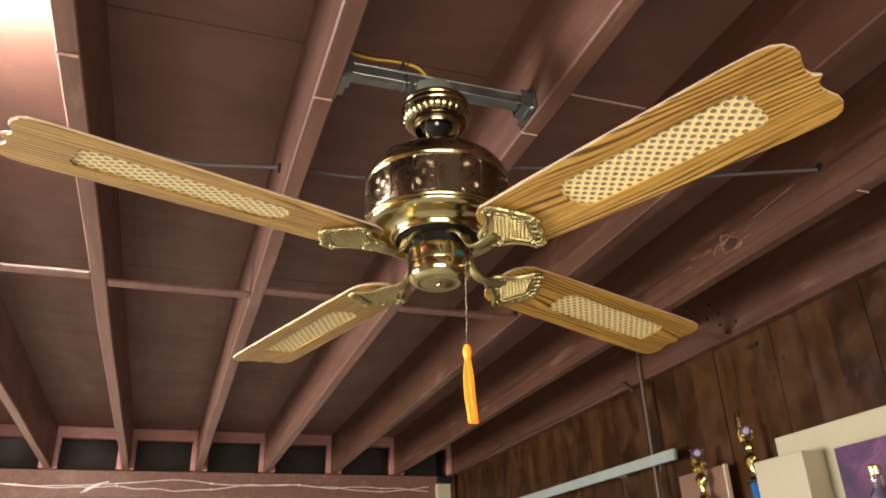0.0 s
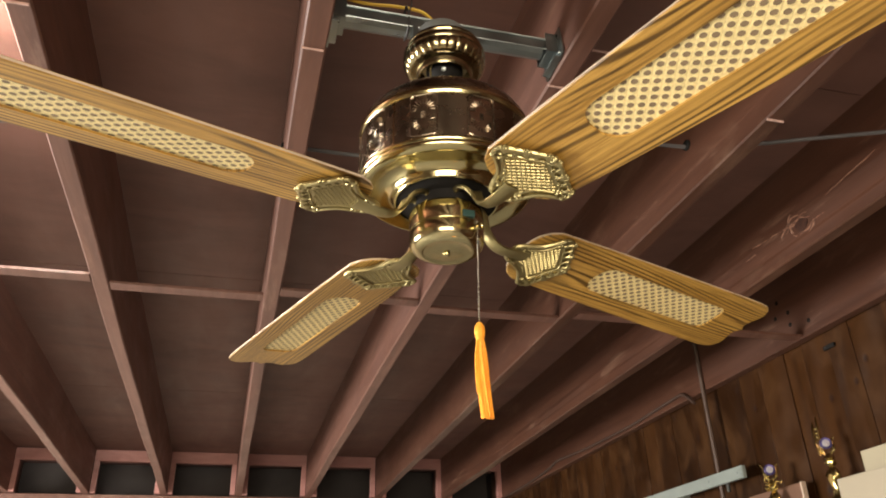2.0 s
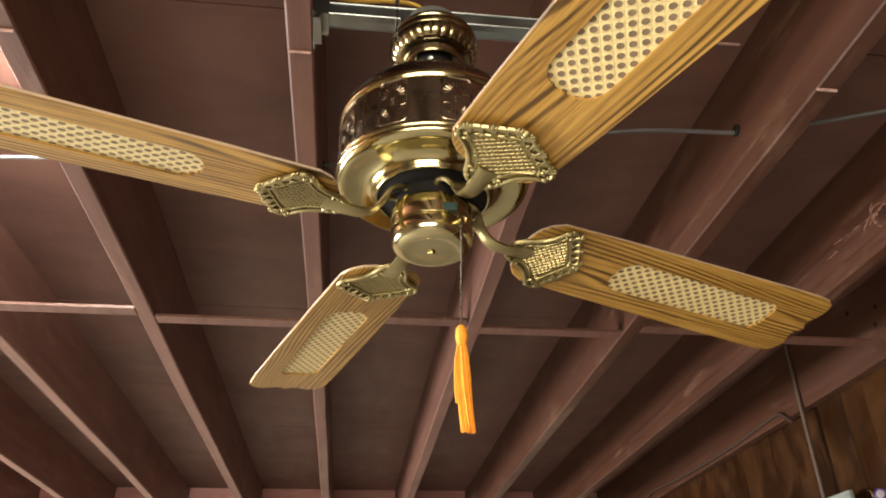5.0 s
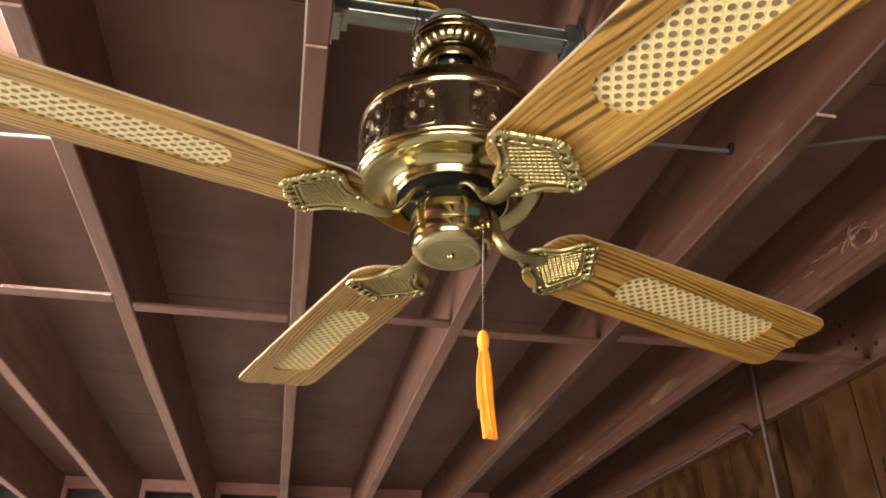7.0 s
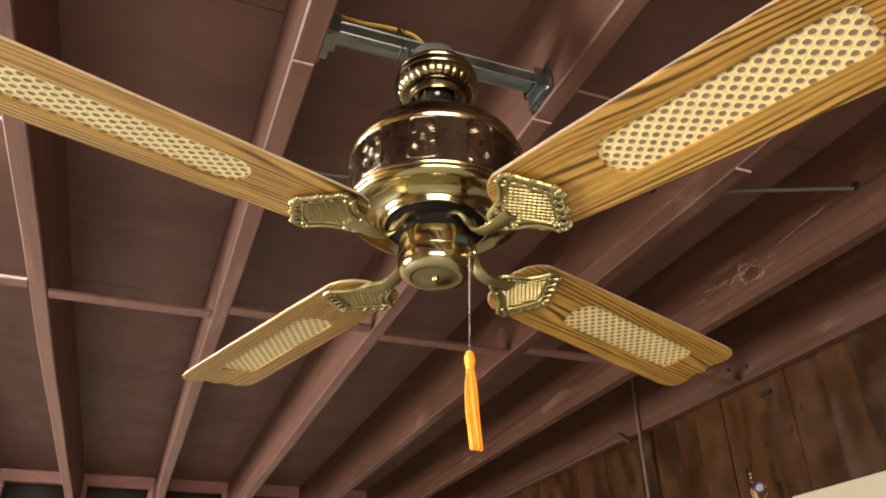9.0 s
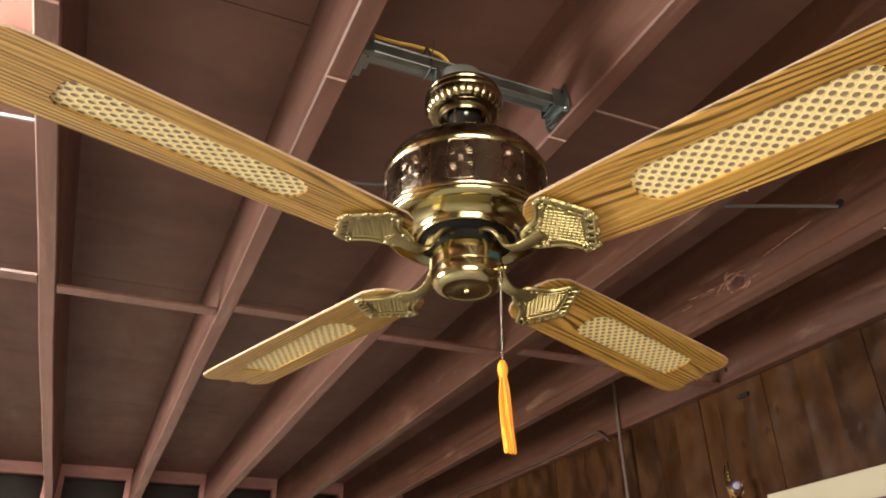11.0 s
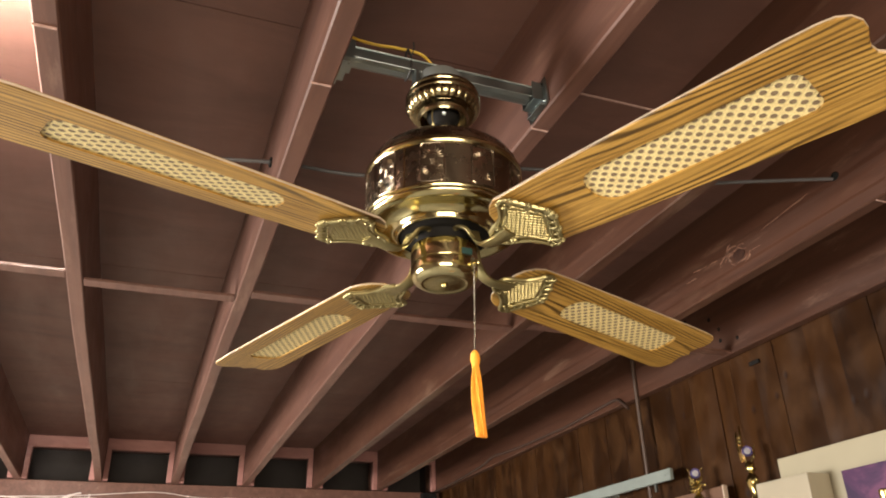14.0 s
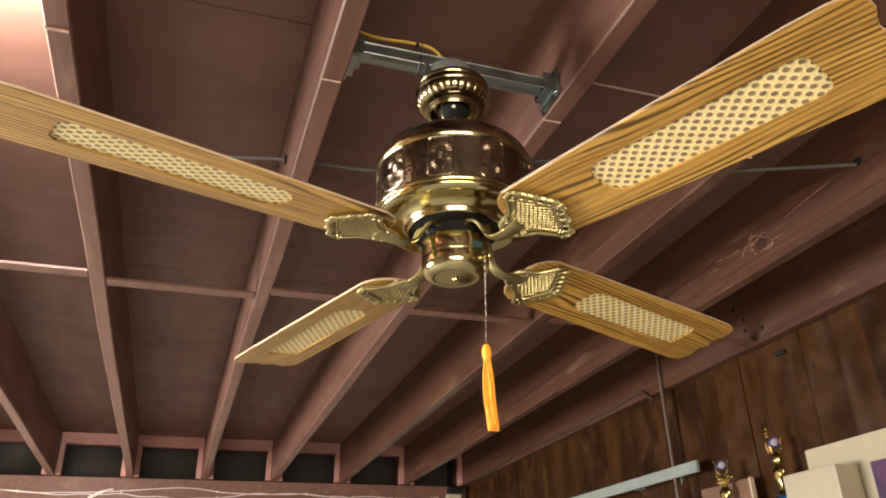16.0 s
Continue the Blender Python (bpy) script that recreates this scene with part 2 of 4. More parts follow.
def merge(bm, tmp, m=None):
    if m is not None:
        bmesh.ops.transform(tmp, matrix=m, verts=tmp.verts[:])
    me = bpy.data.meshes.new("tmp")
    tmp.to_mesh(me)
    tmp.free()
    bm.from_mesh(me)
    bpy.data.meshes.remove(me)


def box_bm(*a, bevel=0.0):
    bm = bmesh.new()
    add_box(bm, *a, bevel=bevel)
    return bm


def lathe(bm, profile, n=64, wobble=None):
    """Rings from (radius, height); wobble(angle, i) scales a radius."""
    rings = []
    for i, (r, z) in enumerate(profile):
        ring = []
        for k in range(n):
            a = 2 * math.pi * k / n
            rr = r * (wobble(a, i) if wobble else 1)
            ring.append(bm.verts.new((rr * math.cos(a), rr * math.sin(a), z)))
        rings.append(ring)
    for a, b in zip(rings, rings[1:]):
        for k in range(n):
            bm.faces.new((a[k], a[(k + 1) % n], b[(k + 1) % n], b[k]))
    bm.faces.new(rings[0])
    bm.faces.new(list(reversed(rings[-1])))
    return bm


def tube(bm, pts, r, n=8, flat=1.0):
    """A round bar along points; r may be a list of radii."""
    pts = [Vector(p) for p in pts]
    rings, up = [], Vector((0, 0, 1))
    for i, p in enumerate(pts):
        d = (pts[min(i + 1, len(pts) - 1)] - pts[max(i - 1, 0)]).normalized()
        ref = up if abs(d.z) < 0.95 else Vector((1, 0, 0))
        s = d.cross(ref).normalized()
        t = s.cross(d).normalized()
        rr = r[i] if isinstance(r, (list, tuple)) else r
        rings.append([bm.verts.new(p + rr * (math.cos(2 * math.pi * k / n) * s + flat * math.sin(2 * math.pi * k / n) * t)) for k in range(n)])
    for a, b in zip(rings, rings[1:]):
        for k in range(n):
            bm.faces.new((a[k], a[(k + 1) % n], b[(k + 1) % n], b[k]))
    bm.faces.new(rings[0])
    bm.faces.new(list(reversed(rings[-1])))
    return bm


def smooth_path(pts, steps=8):
    """Catmull-Rom through the points."""
    P = [Vector(p) for p in pts]
    P = [2 * P[0] - P[1]] + P + [2 * P[-1] - P[-2]]
    out = []
    for i in range(1, len(P) - 2):
        for k in range(steps):
            t = k / steps
            a, b, c, d = P[i - 1], P[i], P[i + 1], P[i + 2]
            out.append(0.5 * (2 * b + (c - a) * t + (2 * a - 5 * b + 4 * c - d) * t * t + (3 * b - a - 3 * c + d) * t ** 3))
    out.append(P[-2])
    return out


def ball(bm, p, r, seg=8, squash=(1, 1, 1)):
    tmp = bmesh.new()
    bmesh.ops.create_uvsphere(tmp, u_segments=seg, v_segments=max(5, seg * 2 // 3), radius=r)
    merge(bm, tmp, Matrix.Translation(p) @ Matrix.Diagonal((*squash, 1)))


def prism(bm, outline, z0, z1):
    lo = [bm.verts.new((x, y, z0)) for x, y in outline]
    hi = [bm.verts.new((x, y, z1)) for x, y in outline]
    n = len(outline)
    bm.faces.new(list(reversed(lo)))
    bm.faces.new(hi)
    for k in range(n):
        bm.faces.new((lo[k], lo[(k + 1) % n], hi[(k + 1) % n], hi[k]))
    return bm


# ---- large structure ----
JB, CEIL = 2.40, 2.635                     # underside of the joists, of the ceiling boards
PITCH, X3 = 0.4064, -0.1865                # joist spacing; centre of the joist beside the fan
WALL_X, END_Y, SOUTH_Y, WEST_X = 1.462, 3.90, -3.1, -3.4


def structure(name, bm, mat, label, category="", smooth=False):
    return tagged(finish(bm, name, mat, None, "", smooth), label, category, "", "structure")


structure("floor", box_bm(WEST_X - 0.3, 1.9, SOUTH_Y - 0.3, 4.6, -0.1, 0.0), CONCRETE, "worn pale grey concrete floor", "floor")

bm = bmesh.new()
edges_y = [SOUTH_Y - 0.2, -1.02, 0.2, 1.42, 2.64, 3.86]
for a, b in zip(edges_y, edges_y[1:]):
    add_box(bm, WEST_X - 0.2, 1.7, a + 0.0015, b - 0.0015, CEIL, CEIL + 0.018)
add_box(bm, WEST_X - 0.2, 1.7, SOUTH_Y - 0.2, 4.6, CEIL + 0.02, CEIL + 0.05)
structure("ceiling", bm, BOARD, "dark reddish-brown stained ceiling sheathing with butt joints", "ceiling")

structure("trim_seam", box_bm(X3 + PITCH + 0.02, X3 + 2 * PITCH - 0.02, 0.1975, 0.2025, CEIL - 0.002, CEIL), CHALK, "pale filler line in the joint of the ceiling boards", "seam")


def wall_with_opening(name, axis, at, out, span, height, hole, mat, label):
    """A wall 0.14 thick in the plane axis = at, with one opening (a0, a1, z0, z1)."""
    bm = bmesh.new()
    a0, a1, z0, z1 = hole
    lo, hi = sorted((at, at + out))
    for u0, u1, w0, w1 in ((span[0], a0, 0, height), (a1, span[1], 0, height), (a0, a1, 0, z0), (a0, a1, z1, height)):
        if axis == "x":
            add_box(bm, lo, hi, u0, u1, w0, w1)
        else:
            add_box(bm, u0, u1, lo, hi, w0, w1)
    return structure(name, bm, mat, label, "wall")


wall_with_opening("wall_west", "x", WEST_X, -0.14, (SOUTH_Y, 4.5), CEIL, (0.8, 2.6, 0.9, 2.0), GREYWALL, "painted wall with a window opening")
wall_with_opening("wall_south", "y", SOUTH_Y, -0.14, (WEST_X - 0.14, 1.7), CEIL, (-2.1, 0.3, 0.85, 2.05), GREYWALL, "painted wall with a window opening")
structure("wall_north", box_bm(WEST_X, 1.6, 4.05, 4.19, 0, 2.262), GREYWALL, "painted wall below the timber plate", "wall")
# closing board; the darkness of the eave openings is in its colour
structure("eave_backing", box_bm(WEST_X, 1.6, 4.35, 4.40, 2.2, CEIL + 0.02), DARKVOID, "board behind the joist ends, coloured near-black for the eave's shade", "wall")
structure("plate", box_bm(WEST_X, 1.455, END_Y, 4.06, 2.255, JB - 0.001, bevel=0.003), JOIST, "reddish-brown timber top plate carrying the joists", "beam")


def mullioned_window(name, m, w, h, label):
    win = tagged(new(name), label, "window", "", "structure")
    win.matrix_world = m
    for x0, x1, z0, z1 in ((-w / 2, w / 2, 0, 0.05), (-w / 2, w / 2, h - 0.05, h), (-w / 2, -w / 2 + 0.05, 0.05, h - 0.05), (w / 2 - 0.05, w / 2, 0.05, h - 0.05), (-0.02, 0.02, 0.05, h - 0.05)):
        part("window_frame", box_bm(x0, x1, -0.03, 0.03, z0, z1, bevel=0.004), FIXTURE, win)
    return win


# unseen windows, added where the two fill lamps stand
mullioned_window("window_1", pose(WEST_X - 0.09, 1.7, 0.9, 0, 0, 90), 1.8, 1.1, "unseen white framed window at a fill lamp")
mullioned_window("window_2", pose(-0.9, SOUTH_Y - 0.09, 0.85), 2.4, 1.2, "unseen white framed window at a fill lamp")

# ---- joists, blocking and end framing ----
rng = random.Random(4)


def joist_bm(length0, length1, sag=0.0, split=False):
    """A sawn plank on edge with eased arrises and a slight wander."""
    bm = bmesh.new()
    n, e, w = (72 if split else 24), 0.003, 0.019
    rings = []
    for i in range(n + 1):
        y = length0 + (length1 - length0) * i / n
        dx = 0.0022 * math.sin(y * 1.7 + sag * 9) + 0.0012 * math.sin(y * 5.1 + sag * 4)
        dz = 0.0015 * math.sin(y * 2.3 + sag * 7)
        sec = [(-w, 0.235), (-w, e), (-w + e, 0), (w - e, 0), (w, e), (w, 0.235)]
        if split:
            lift = 0.0045 * (0.6 + 0.4 * noise.noise((y * 2.1, 0.3, 0.7)))
            crack = 0.088 + 0.008 * noise.noise((y * 1.3, 2.0, 0.0)) - 0.02 * max(0, y - 0.4)
            sec = [(-w, 0.235), (-w, crack + 0.014), (-w - lift, crack), (-w - lift * 0.7, crack - 0.012), (-w - 0.001, 0.036), (-w - 0.0025, 0.028), (-w - 0.002, e), (-w + e, 0), (w - e, 0), (w, e), (w, 0.235)]
        rings.append([bm.verts.new((x + dx, y, z + (dz if z < 0.2 else 0))) for x, z in sec])
    m = len(rings[0])
    for a, b in zip(rings, rings[1:]):
        for k in range(m):
            bm.faces.new((a[k], a[(k + 1) % m], b[(k + 1) % m], b[k]))
    bm.faces.new(rings[0])
    bm.faces.new(list(reversed(rings[-1])))
    return bm


JX = {}
for i in range(-4, 8):
    x = X3 + (i - 3) * PITCH + {3: 0.003, 4: -0.003, 5: 0.006, 6: 0.012}.get(i, 0)
    JX[i] = x
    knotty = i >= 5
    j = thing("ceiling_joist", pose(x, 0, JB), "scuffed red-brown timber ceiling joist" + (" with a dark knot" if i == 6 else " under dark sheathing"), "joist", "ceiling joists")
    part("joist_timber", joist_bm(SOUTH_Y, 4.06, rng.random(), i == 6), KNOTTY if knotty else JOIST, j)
    if i < 7:
        part("chalk_mark", box_bm(-0.0165, 0.0165, 0.058 - 0.0012, 0.058 + 0.0012, -0.0035, 0.001), CHALK, j, "pale pencil-thin line across the joist")
    if i == 7:
        for yy, zz in ((1.204, 0.183), (1.078, 0.146), (1.041, 0.057), (1.038, 0.097), (1.10, 0.10), (0.96, 0.04)):
            bolt = part("bolt_head", lathe(bmesh.new(), [(0.0065, -0.003), (0.0074, 0.0008), (0.004, 0.002)], 12), BLACK, j, "black bolt head", True)
            bolt.matrix_local = pose(-0.0208, yy, zz, 0, -90, 0)
    if i == 6:
        oval = lambda ry, rz, wob: [(ry * math.cos(a) * (1 + wob * math.sin(3 * a + 1)), rz * math.sin(a) * (1 + wob * math.cos(2 * a))) for a in np.linspace(0, 2 * math.pi, 22, endpoint=False)]
        place = pose(-0.0205, 0.472, 0.058, 90, 0, -90)
        bm = bmesh.new()
        merge(bm, prism(bmesh.new(), oval(0.021, 0.017, 0.12), 0, 0.0042), place)
        part("knot", bm, plain("knot_wood", (0.04, 0.016, 0.01), 0.4, 0.5, 60), j, "dark knot")
        bm = bmesh.new()
        # torn fibres that swirl past the knot
        for r0, a0, a1, ph in ((0.023, 0.3, 2.6, 0.0), (0.027, 2.2, 4.1, 1.0), (0.031, 0.9, 3.3, 2.0), (0.026, 4.4, 5.9, 3.0), (0.04, 1.6, 3.0, 4.0), (0.05, 1.9, 3.2, 5.0), (0.036, 5.0, 6.1, 6.0)):
            run = [Vector((r0 * 1.3 * math.cos(q) * (1 + 0.12 * math.sin(5 * q + ph)), r0 * 0.8 * math.sin(q) * (1 + 0.16 * math.cos(4 * q + ph)), 0.0024)) for q in np.linspace(a0, a1, 14)]
            merge(bm, tube(bmesh.new(), run, [0.0005 + 0.0016 * abs(math.sin(0.24 * k + ph)) for k in range(14)], 6), place)
        srng = random.Random(5)
        for y0, z0, y1, z1, n in ((0.20, 0.104, 0.43, 0.082, 9), (0.50, 0.074, 0.66, 0.088, 7), (0.62, 0.066, 0.72, 0.070, 3), (0.36, 0.050, 0.44, 0.052, 3)):
            for q in range(n):
                f0 = srng.uniform(0, 0.75)
                f1 = min(1, f0 + srng.uniform(0.12, 0.4))
                run = [(-0.0205 - srng.uniform(0.0008, 0.0028), y0 + (y1 - y0) * f, z0 + (z1 - z0) * f + srng.uniform(-0.0014, 0.0014)) for f in np.linspace(f0, f1, 6)]
                tube(bm, smooth_path(run, 3), [0.0004 + 0.0011 * abs(math.sin(0.2 * k)) for k in range(16)], 5)
        part("torn_grain", bm, plain("bare_torn_grain", (0.19, 0.095, 0.062), 0.4, 0.5, 90), j, "pale torn fibres round the knot", True)

for i in range(-4, 7):
    x0, x1 = JX[i] + 0.0205, JX[i + 1] - 0.0205
    dy = (-1) ** i * 0.02
    blk = thing("blocking", pose((x0 + x1) / 2, 1.0 + dy, JB), "red-brown timber strap nailed between two joists", "blocking", "blocking between joists")
    h = (x1 - x0) / 2
    part("block_timber", box_bm(-h, h, -0.02, 0.02, 0.001, 0.009, bevel=0.0015), JOIST, blk)
    # frame round the eave opening
    fr = thing("eave_frame", pose((x0 + x1) / 2, 3.87, JB), "pinkish timber frame round a dark eave opening", "frame", "eave frames")
    part("header", box_bm(-h, h, -0.019, 0.019, 0.172, 0.2345, bevel=0.002), FRAMEWOOD, fr)
    part("cleat", box_bm(-h, -h + 0.028, -0.019, 0.019, 0.001, 0.1715, bevel=0.002), FRAMEWOOD, fr)
    part("cleat", box_bm(h - 0.028, h, -0.019, 0.019, 0.001, 0.1715, bevel=0.002), FRAMEWOOD, fr)

# ---- plank wall ----
wall_e = structure("wall_east", box_bm(WALL_X + 0.02, WALL_X + 0.16, SOUTH_Y - 0.14, 4.5, 0, CEIL), DARKVOID, "wall of vertical dark-varnished knotty planks", "wall")
y, k = -1.2, 0
plank_meshes = {}
while y < 4.0:
    w = rng.choice((0.085, 0.095, 0.11, 0.135))
    proud = rng.choice((0.0, 0.002, 0.0045))
    if (w, proud) not in plank_meshes:
        bm = box_bm(-0.02 - proud, 0.0, 0.0006, w - 0.0006, 0.02, JB + 0.04, bevel=0.001)
        ob = finish(bm, "plank", PLANK)
        plank_meshes[(w, proud)] = ob.data
    else:
        ob = new("plank", plank_meshes[(w, proud)])
    ob.parent = wall_e
    ob.location = (WALL_X + 0.02, y, 0)
    y += w
structure("wall_east_lining", box_bm(WALL_X, WALL_X + 0.019, SOUTH_Y, -1.205, 0, JB - 0.003), PLANK, "dark varnished boards", "wall")

# ---- the fan ----
AXIS = Vector((0.018, -0.011, 1)).normalized()
PIVOT = Vector((0, 0, 2.04))
TILT_M = Matrix.Translation(PIVOT) @ Vector((0, 0, 1)).rotation_difference(AXIS).to_matrix().to_4x4()
fan = thing("ceiling_fan", TILT_M, "antique brass ceiling fan with four oak blades and cane insets", "ceiling fan")
Z = lambda z: z - PIVOT.z

bm = lathe(bmesh.new(), [(0.03, Z(2.3805)), (0.051, Z(2.3802)), (0.0556, Z(2.3782)), (0.0574, Z(2.3748)), (0.0578, Z(2.3722)), (0.0566, Z(2.3704)), (0.0562, Z(2.369)), (0.059, Z(2.3678)), (0.0606, Z(2.3655)), (0.0609, Z(2.362)), (0.06, Z(2.3585)), (0.0586, Z(2.3562))], 96)
part("canopy", bm, DULL_BRASS, fan, "stepped brass canopy", True)
bm = lathe(bmesh.new(), [(0.0578, Z(2.3575)), (0.0594, Z(2.356)), (0.0596, Z(2.352)), (0.0582, Z(2.346)), (0.055, Z(2.3405)), (0.0508, Z(2.3366)), (0.048, Z(2.3355))], 324, lambda a, i: 1 + (0.026 * abs(math.cos(13.5 * a)) ** 0.6 if 1 < i < 6 else 0.012))
part("fluted_ring", bm, DULL_BRASS, fan, "fluted brass canopy ring", True)
bm = lathe(bmesh.new(), [(0.0492, Z(2.3372)), (0.0482, Z(2.3352)), (0.0442, Z(2.3345)), (0.0418, Z(2.3338)), (0.0412, Z(2.3318)), (0.0404, Z(2.3278)), (0.0388, Z(2.3248)), (0.0372, Z(2.3242)), (0.0362, Z(2.3265)), (0.0356, Z(2.34)), (0.0354, Z(2.352))], 72)
part("canopy_lip", bm, DULL_BRASS, fan, "flared brass canopy lip", True)
bm = lathe(bmesh.new(), [(0.03, Z(2.353)), (0.0352, Z(2.3515)), (0.0352, Z(2.35)), (0.0265, Z(2.349)), (0.028, Z(2.34)), (0.0262, Z(2.329)), (0.0185, Z(2.321)), (0.0145, Z(2.317)), (0.014, Z(2.292)), (0.022, Z(2.288)), (0.027, Z(2.27))], 40)
rod = part("downrod", bm, BLACK, fan, "black hanger ball and rod", True)
for ang in (-108, 62):
    sc_ = part("set_screw", lathe(bmesh.new(), [(0.0036, 0), (0.0034, 0.0016), (0.0012, 0.0022)], 12), STEEL, rod, "small steel set screw", True)
    sc_.matrix_local = pose(0.0225 * math.cos(radians(ang)), 0.0225 * math.sin(radians(ang)), Z(2.3255), 0, 118, ang)
part("ground_wire", tube(bmesh.new(), smooth_path([(-0.012, -0.012, Z(2.286)), (-0.024, -0.02, Z(2.300)), (-0.027, -0.022, Z(2.318)), (-0.023, -0.02, Z(2.338))], 6), 0.0013, 7), CAST, rod, "tan lead wire beside the rod", True)

bm = lathe(bmesh.new(), [(0.015, Z(2.272)), (0.03, Z(2.271)), (0.05, Z(2.2675)), (0.075, Z(2.261)), (0.09, Z(2.2545)), (0.101, Z(2.2475)), (0.109, Z(2.24)), (0.1145, Z(2.231)), (0.1168, Z(2.223)), (0.1172, Z(2.2185))], 96)
part("housing_dome", bm, ANTIQUE, fan, smooth=True)
bm = lathe(bmesh.new(), [(0.115, Z(2.2205)), (0.1188, Z(2.2195)), (0.1207, Z(2.2165)), (0.121, Z(2.2135)), (0.1202, Z(2.21)), (0.118, Z(2.207)), (0.115, Z(2.2065))], 96)
part("upper_band", bm, BRASS, fan, "polished brass band", True)
bm = lathe(bmesh.new(), [(0.112, Z(2.211)), (0.1172, Z(2.2085)), (0.1178, Z(2.2)), (0.1178, Z(2.16)), (0.1172, Z(2.141)), (0.112, Z(2.138))], 96)
part("motor_housing", bm, ANTIQUE, fan, "dark antique brass drum", True)
bm = lathe(bmesh.new(), [(0.114, Z(2.1425)), (0.1186, Z(2.1418)), (0.1202, Z(2.1395)), (0.1198, Z(2.1365)), (0.1184, Z(2.135)), (0.1187, Z(2.1335)), (0.1178, Z(2.1305)), (0.1155, Z(2.1278)), (0.1125, Z(2.1262)), (0.109, Z(2.1257)), (0.1055, Z(2.1262)), (0.100, Z(2.1274)), (0.092, Z(2.1287)), (0.085, Z(2.1288)), (0.0795, Z(2.1272)), (0.0755, Z(2.1242)), (0.0728, Z(2.1205)), (0.0712, Z(2.1165)), (0.0706, Z(2.1135)), (0.0695, Z(2.1125)), (0.0675, Z(2.1128)), (0.066, Z(2.118))], 120)
part("housing_bowl", bm, BRASS, fan, "polished brass lower bowl", True)
bm = lathe(bmesh.new(), [(0.0668, Z(2.1185)), (0.0668, Z(2.1148)), (0.066, Z(2.1142)), (0.045, Z(2.1138)), (0.0425, Z(2.112)), (0.041, Z(2.0955)), (0.03, Z(2.095))], 64)
part("flywheel", bm, BLACK, fan, "black motor flywheel", True)
bm = lathe(bmesh.new(), [(0.03, Z(2.0965)), (0.0462, Z(2.0962)), (0.0485, Z(2.0948)), (0.0492, Z(2.092)), (0.049, Z(2.0685)), (0.0486, Z(2.0672)), (0.0478, Z(2.0668)), (0.0478, Z(2.0662)), (0.0489, Z(2.0657)), (0.0492, Z(2.0645)), (0.0492, Z(2.0575)), (0.0487, Z(2.052)), (0.0472, Z(2.0475)), (0.0445, Z(2.0438)), (0.0405, Z(2.0412)), (0.036, Z(2.04)), (0.0325, Z(2.0397)), (0.0312, Z(2.0402)), (0.0305, Z(2.0403)), (0.018, Z(2.0395)), (0.006, Z(2.0393))], 84)
sw = part("switch_housing", bm, BRASS, fan, "polished brass switch cup", True)
bm = lathe(bmesh.new(), [(0.0035, 0.0), (0.0045, -0.001), (0.0042, -0.0032), (0.001, -0.004)], 20)
nip = part("finial", bm, BRASS, sw, "", True)
nip.location = (0, 0, Z(2.0394))
part("switch_plate", box_bm(0.008, 0.024, -0.0498, -0.042, Z(2.0695), Z(2.079), bevel=0.0008), TEAL, sw, "small dark teal label")
spout = part("chain_spout", lathe(bmesh.new(), [(0.0042, -0.004), (0.0042, 0.006), (0.0055, 0.0075), (0.0058, 0.0095), (0.004, 0.0105), (0.0028, 0.0085)], 20), BRASS, sw, "brass bell mouth of the pull switch", True)
spout.matrix_local = pose(0.026, -0.0405, Z(2.0585), 90, 0, 33)

# medallions round the drum
def medallion_bm():
    bm = bmesh.new()
    w, h, c = 0.0175, 0.031, 0.006
    out = []
    for sx, sz, a0 in ((1, 1, 0), (-1, 1, 90), (-1, -1, 180), (1, -1, 270)):
        for k in range(5):
            a = radians(a0 + k * 22.5)
            out.append(Vector((sx * (w - c) + c * math.cos(a), 0, sz * (h - c) + c * math.sin(a))))
    bend = lambda p: Vector((0.1184 * math.sin(p.x / 0.118), -0.1184 * math.cos(p.x / 0.118) - p.y, p.z))
    loop = [bend(p) for p in out] + [bend(out[0])]
    tube(bm, loop, 0.0011, 6)
    for s in (1, -1):
        for k in range(11):
            a = radians(-95 + 19 * k)
            d = Vector((math.sin(a), 0, s * math.cos(a)))
            base = Vector((0, 0, s * 0.0085))
            tube(bm, [bend(base + d * 0.0078), bend(base + d * 0.0115), bend(base + d * 0.0150)], [0.0003, 0.0008, 0.0007], 6)
    for dz in (-0.0042, -0.0014, 0.0014, 0.0042):
        tube(bm, [bend(Vector((-0.0028, 0, dz))), bend(Vector((0.0028, 0, dz)))], 0.0006, 6)
    return bm


MED = finish(medallion_bm(), "medallion", ANTIQUE, fan, "embossed sunburst medallion", True)
for k in range(10):
    ob = MED if k == 0 else new("medallion", MED.data)
    ob.parent = fan
    ob["label"] = "embossed sunburst medallion"
    ob.matrix_local = pose(0, 0, Z(2.175), 0, 0, 7.2 + 36 * k)

seam = part("drum_seam", tube(bmesh.new(), [(0.1181, 0, Z(2.219)), (0.1184, 0, Z(2.18)), (0.1181, 0, Z(2.142))], 0.0009, 6), BRASS, fan, "thin vertical brass seam", True)
seam.rotation_euler = (0, 0, radians(-139))

# blades
A0 = -70.0
BLADE_Z, DROOP = Z(2.080), 1.2
BLADE_SET = ((12.0, 0.8), (11.0, 0.0), (7.0, -0.5), (8.5, -0.8))      # pitch and swing of each blade, a little uneven


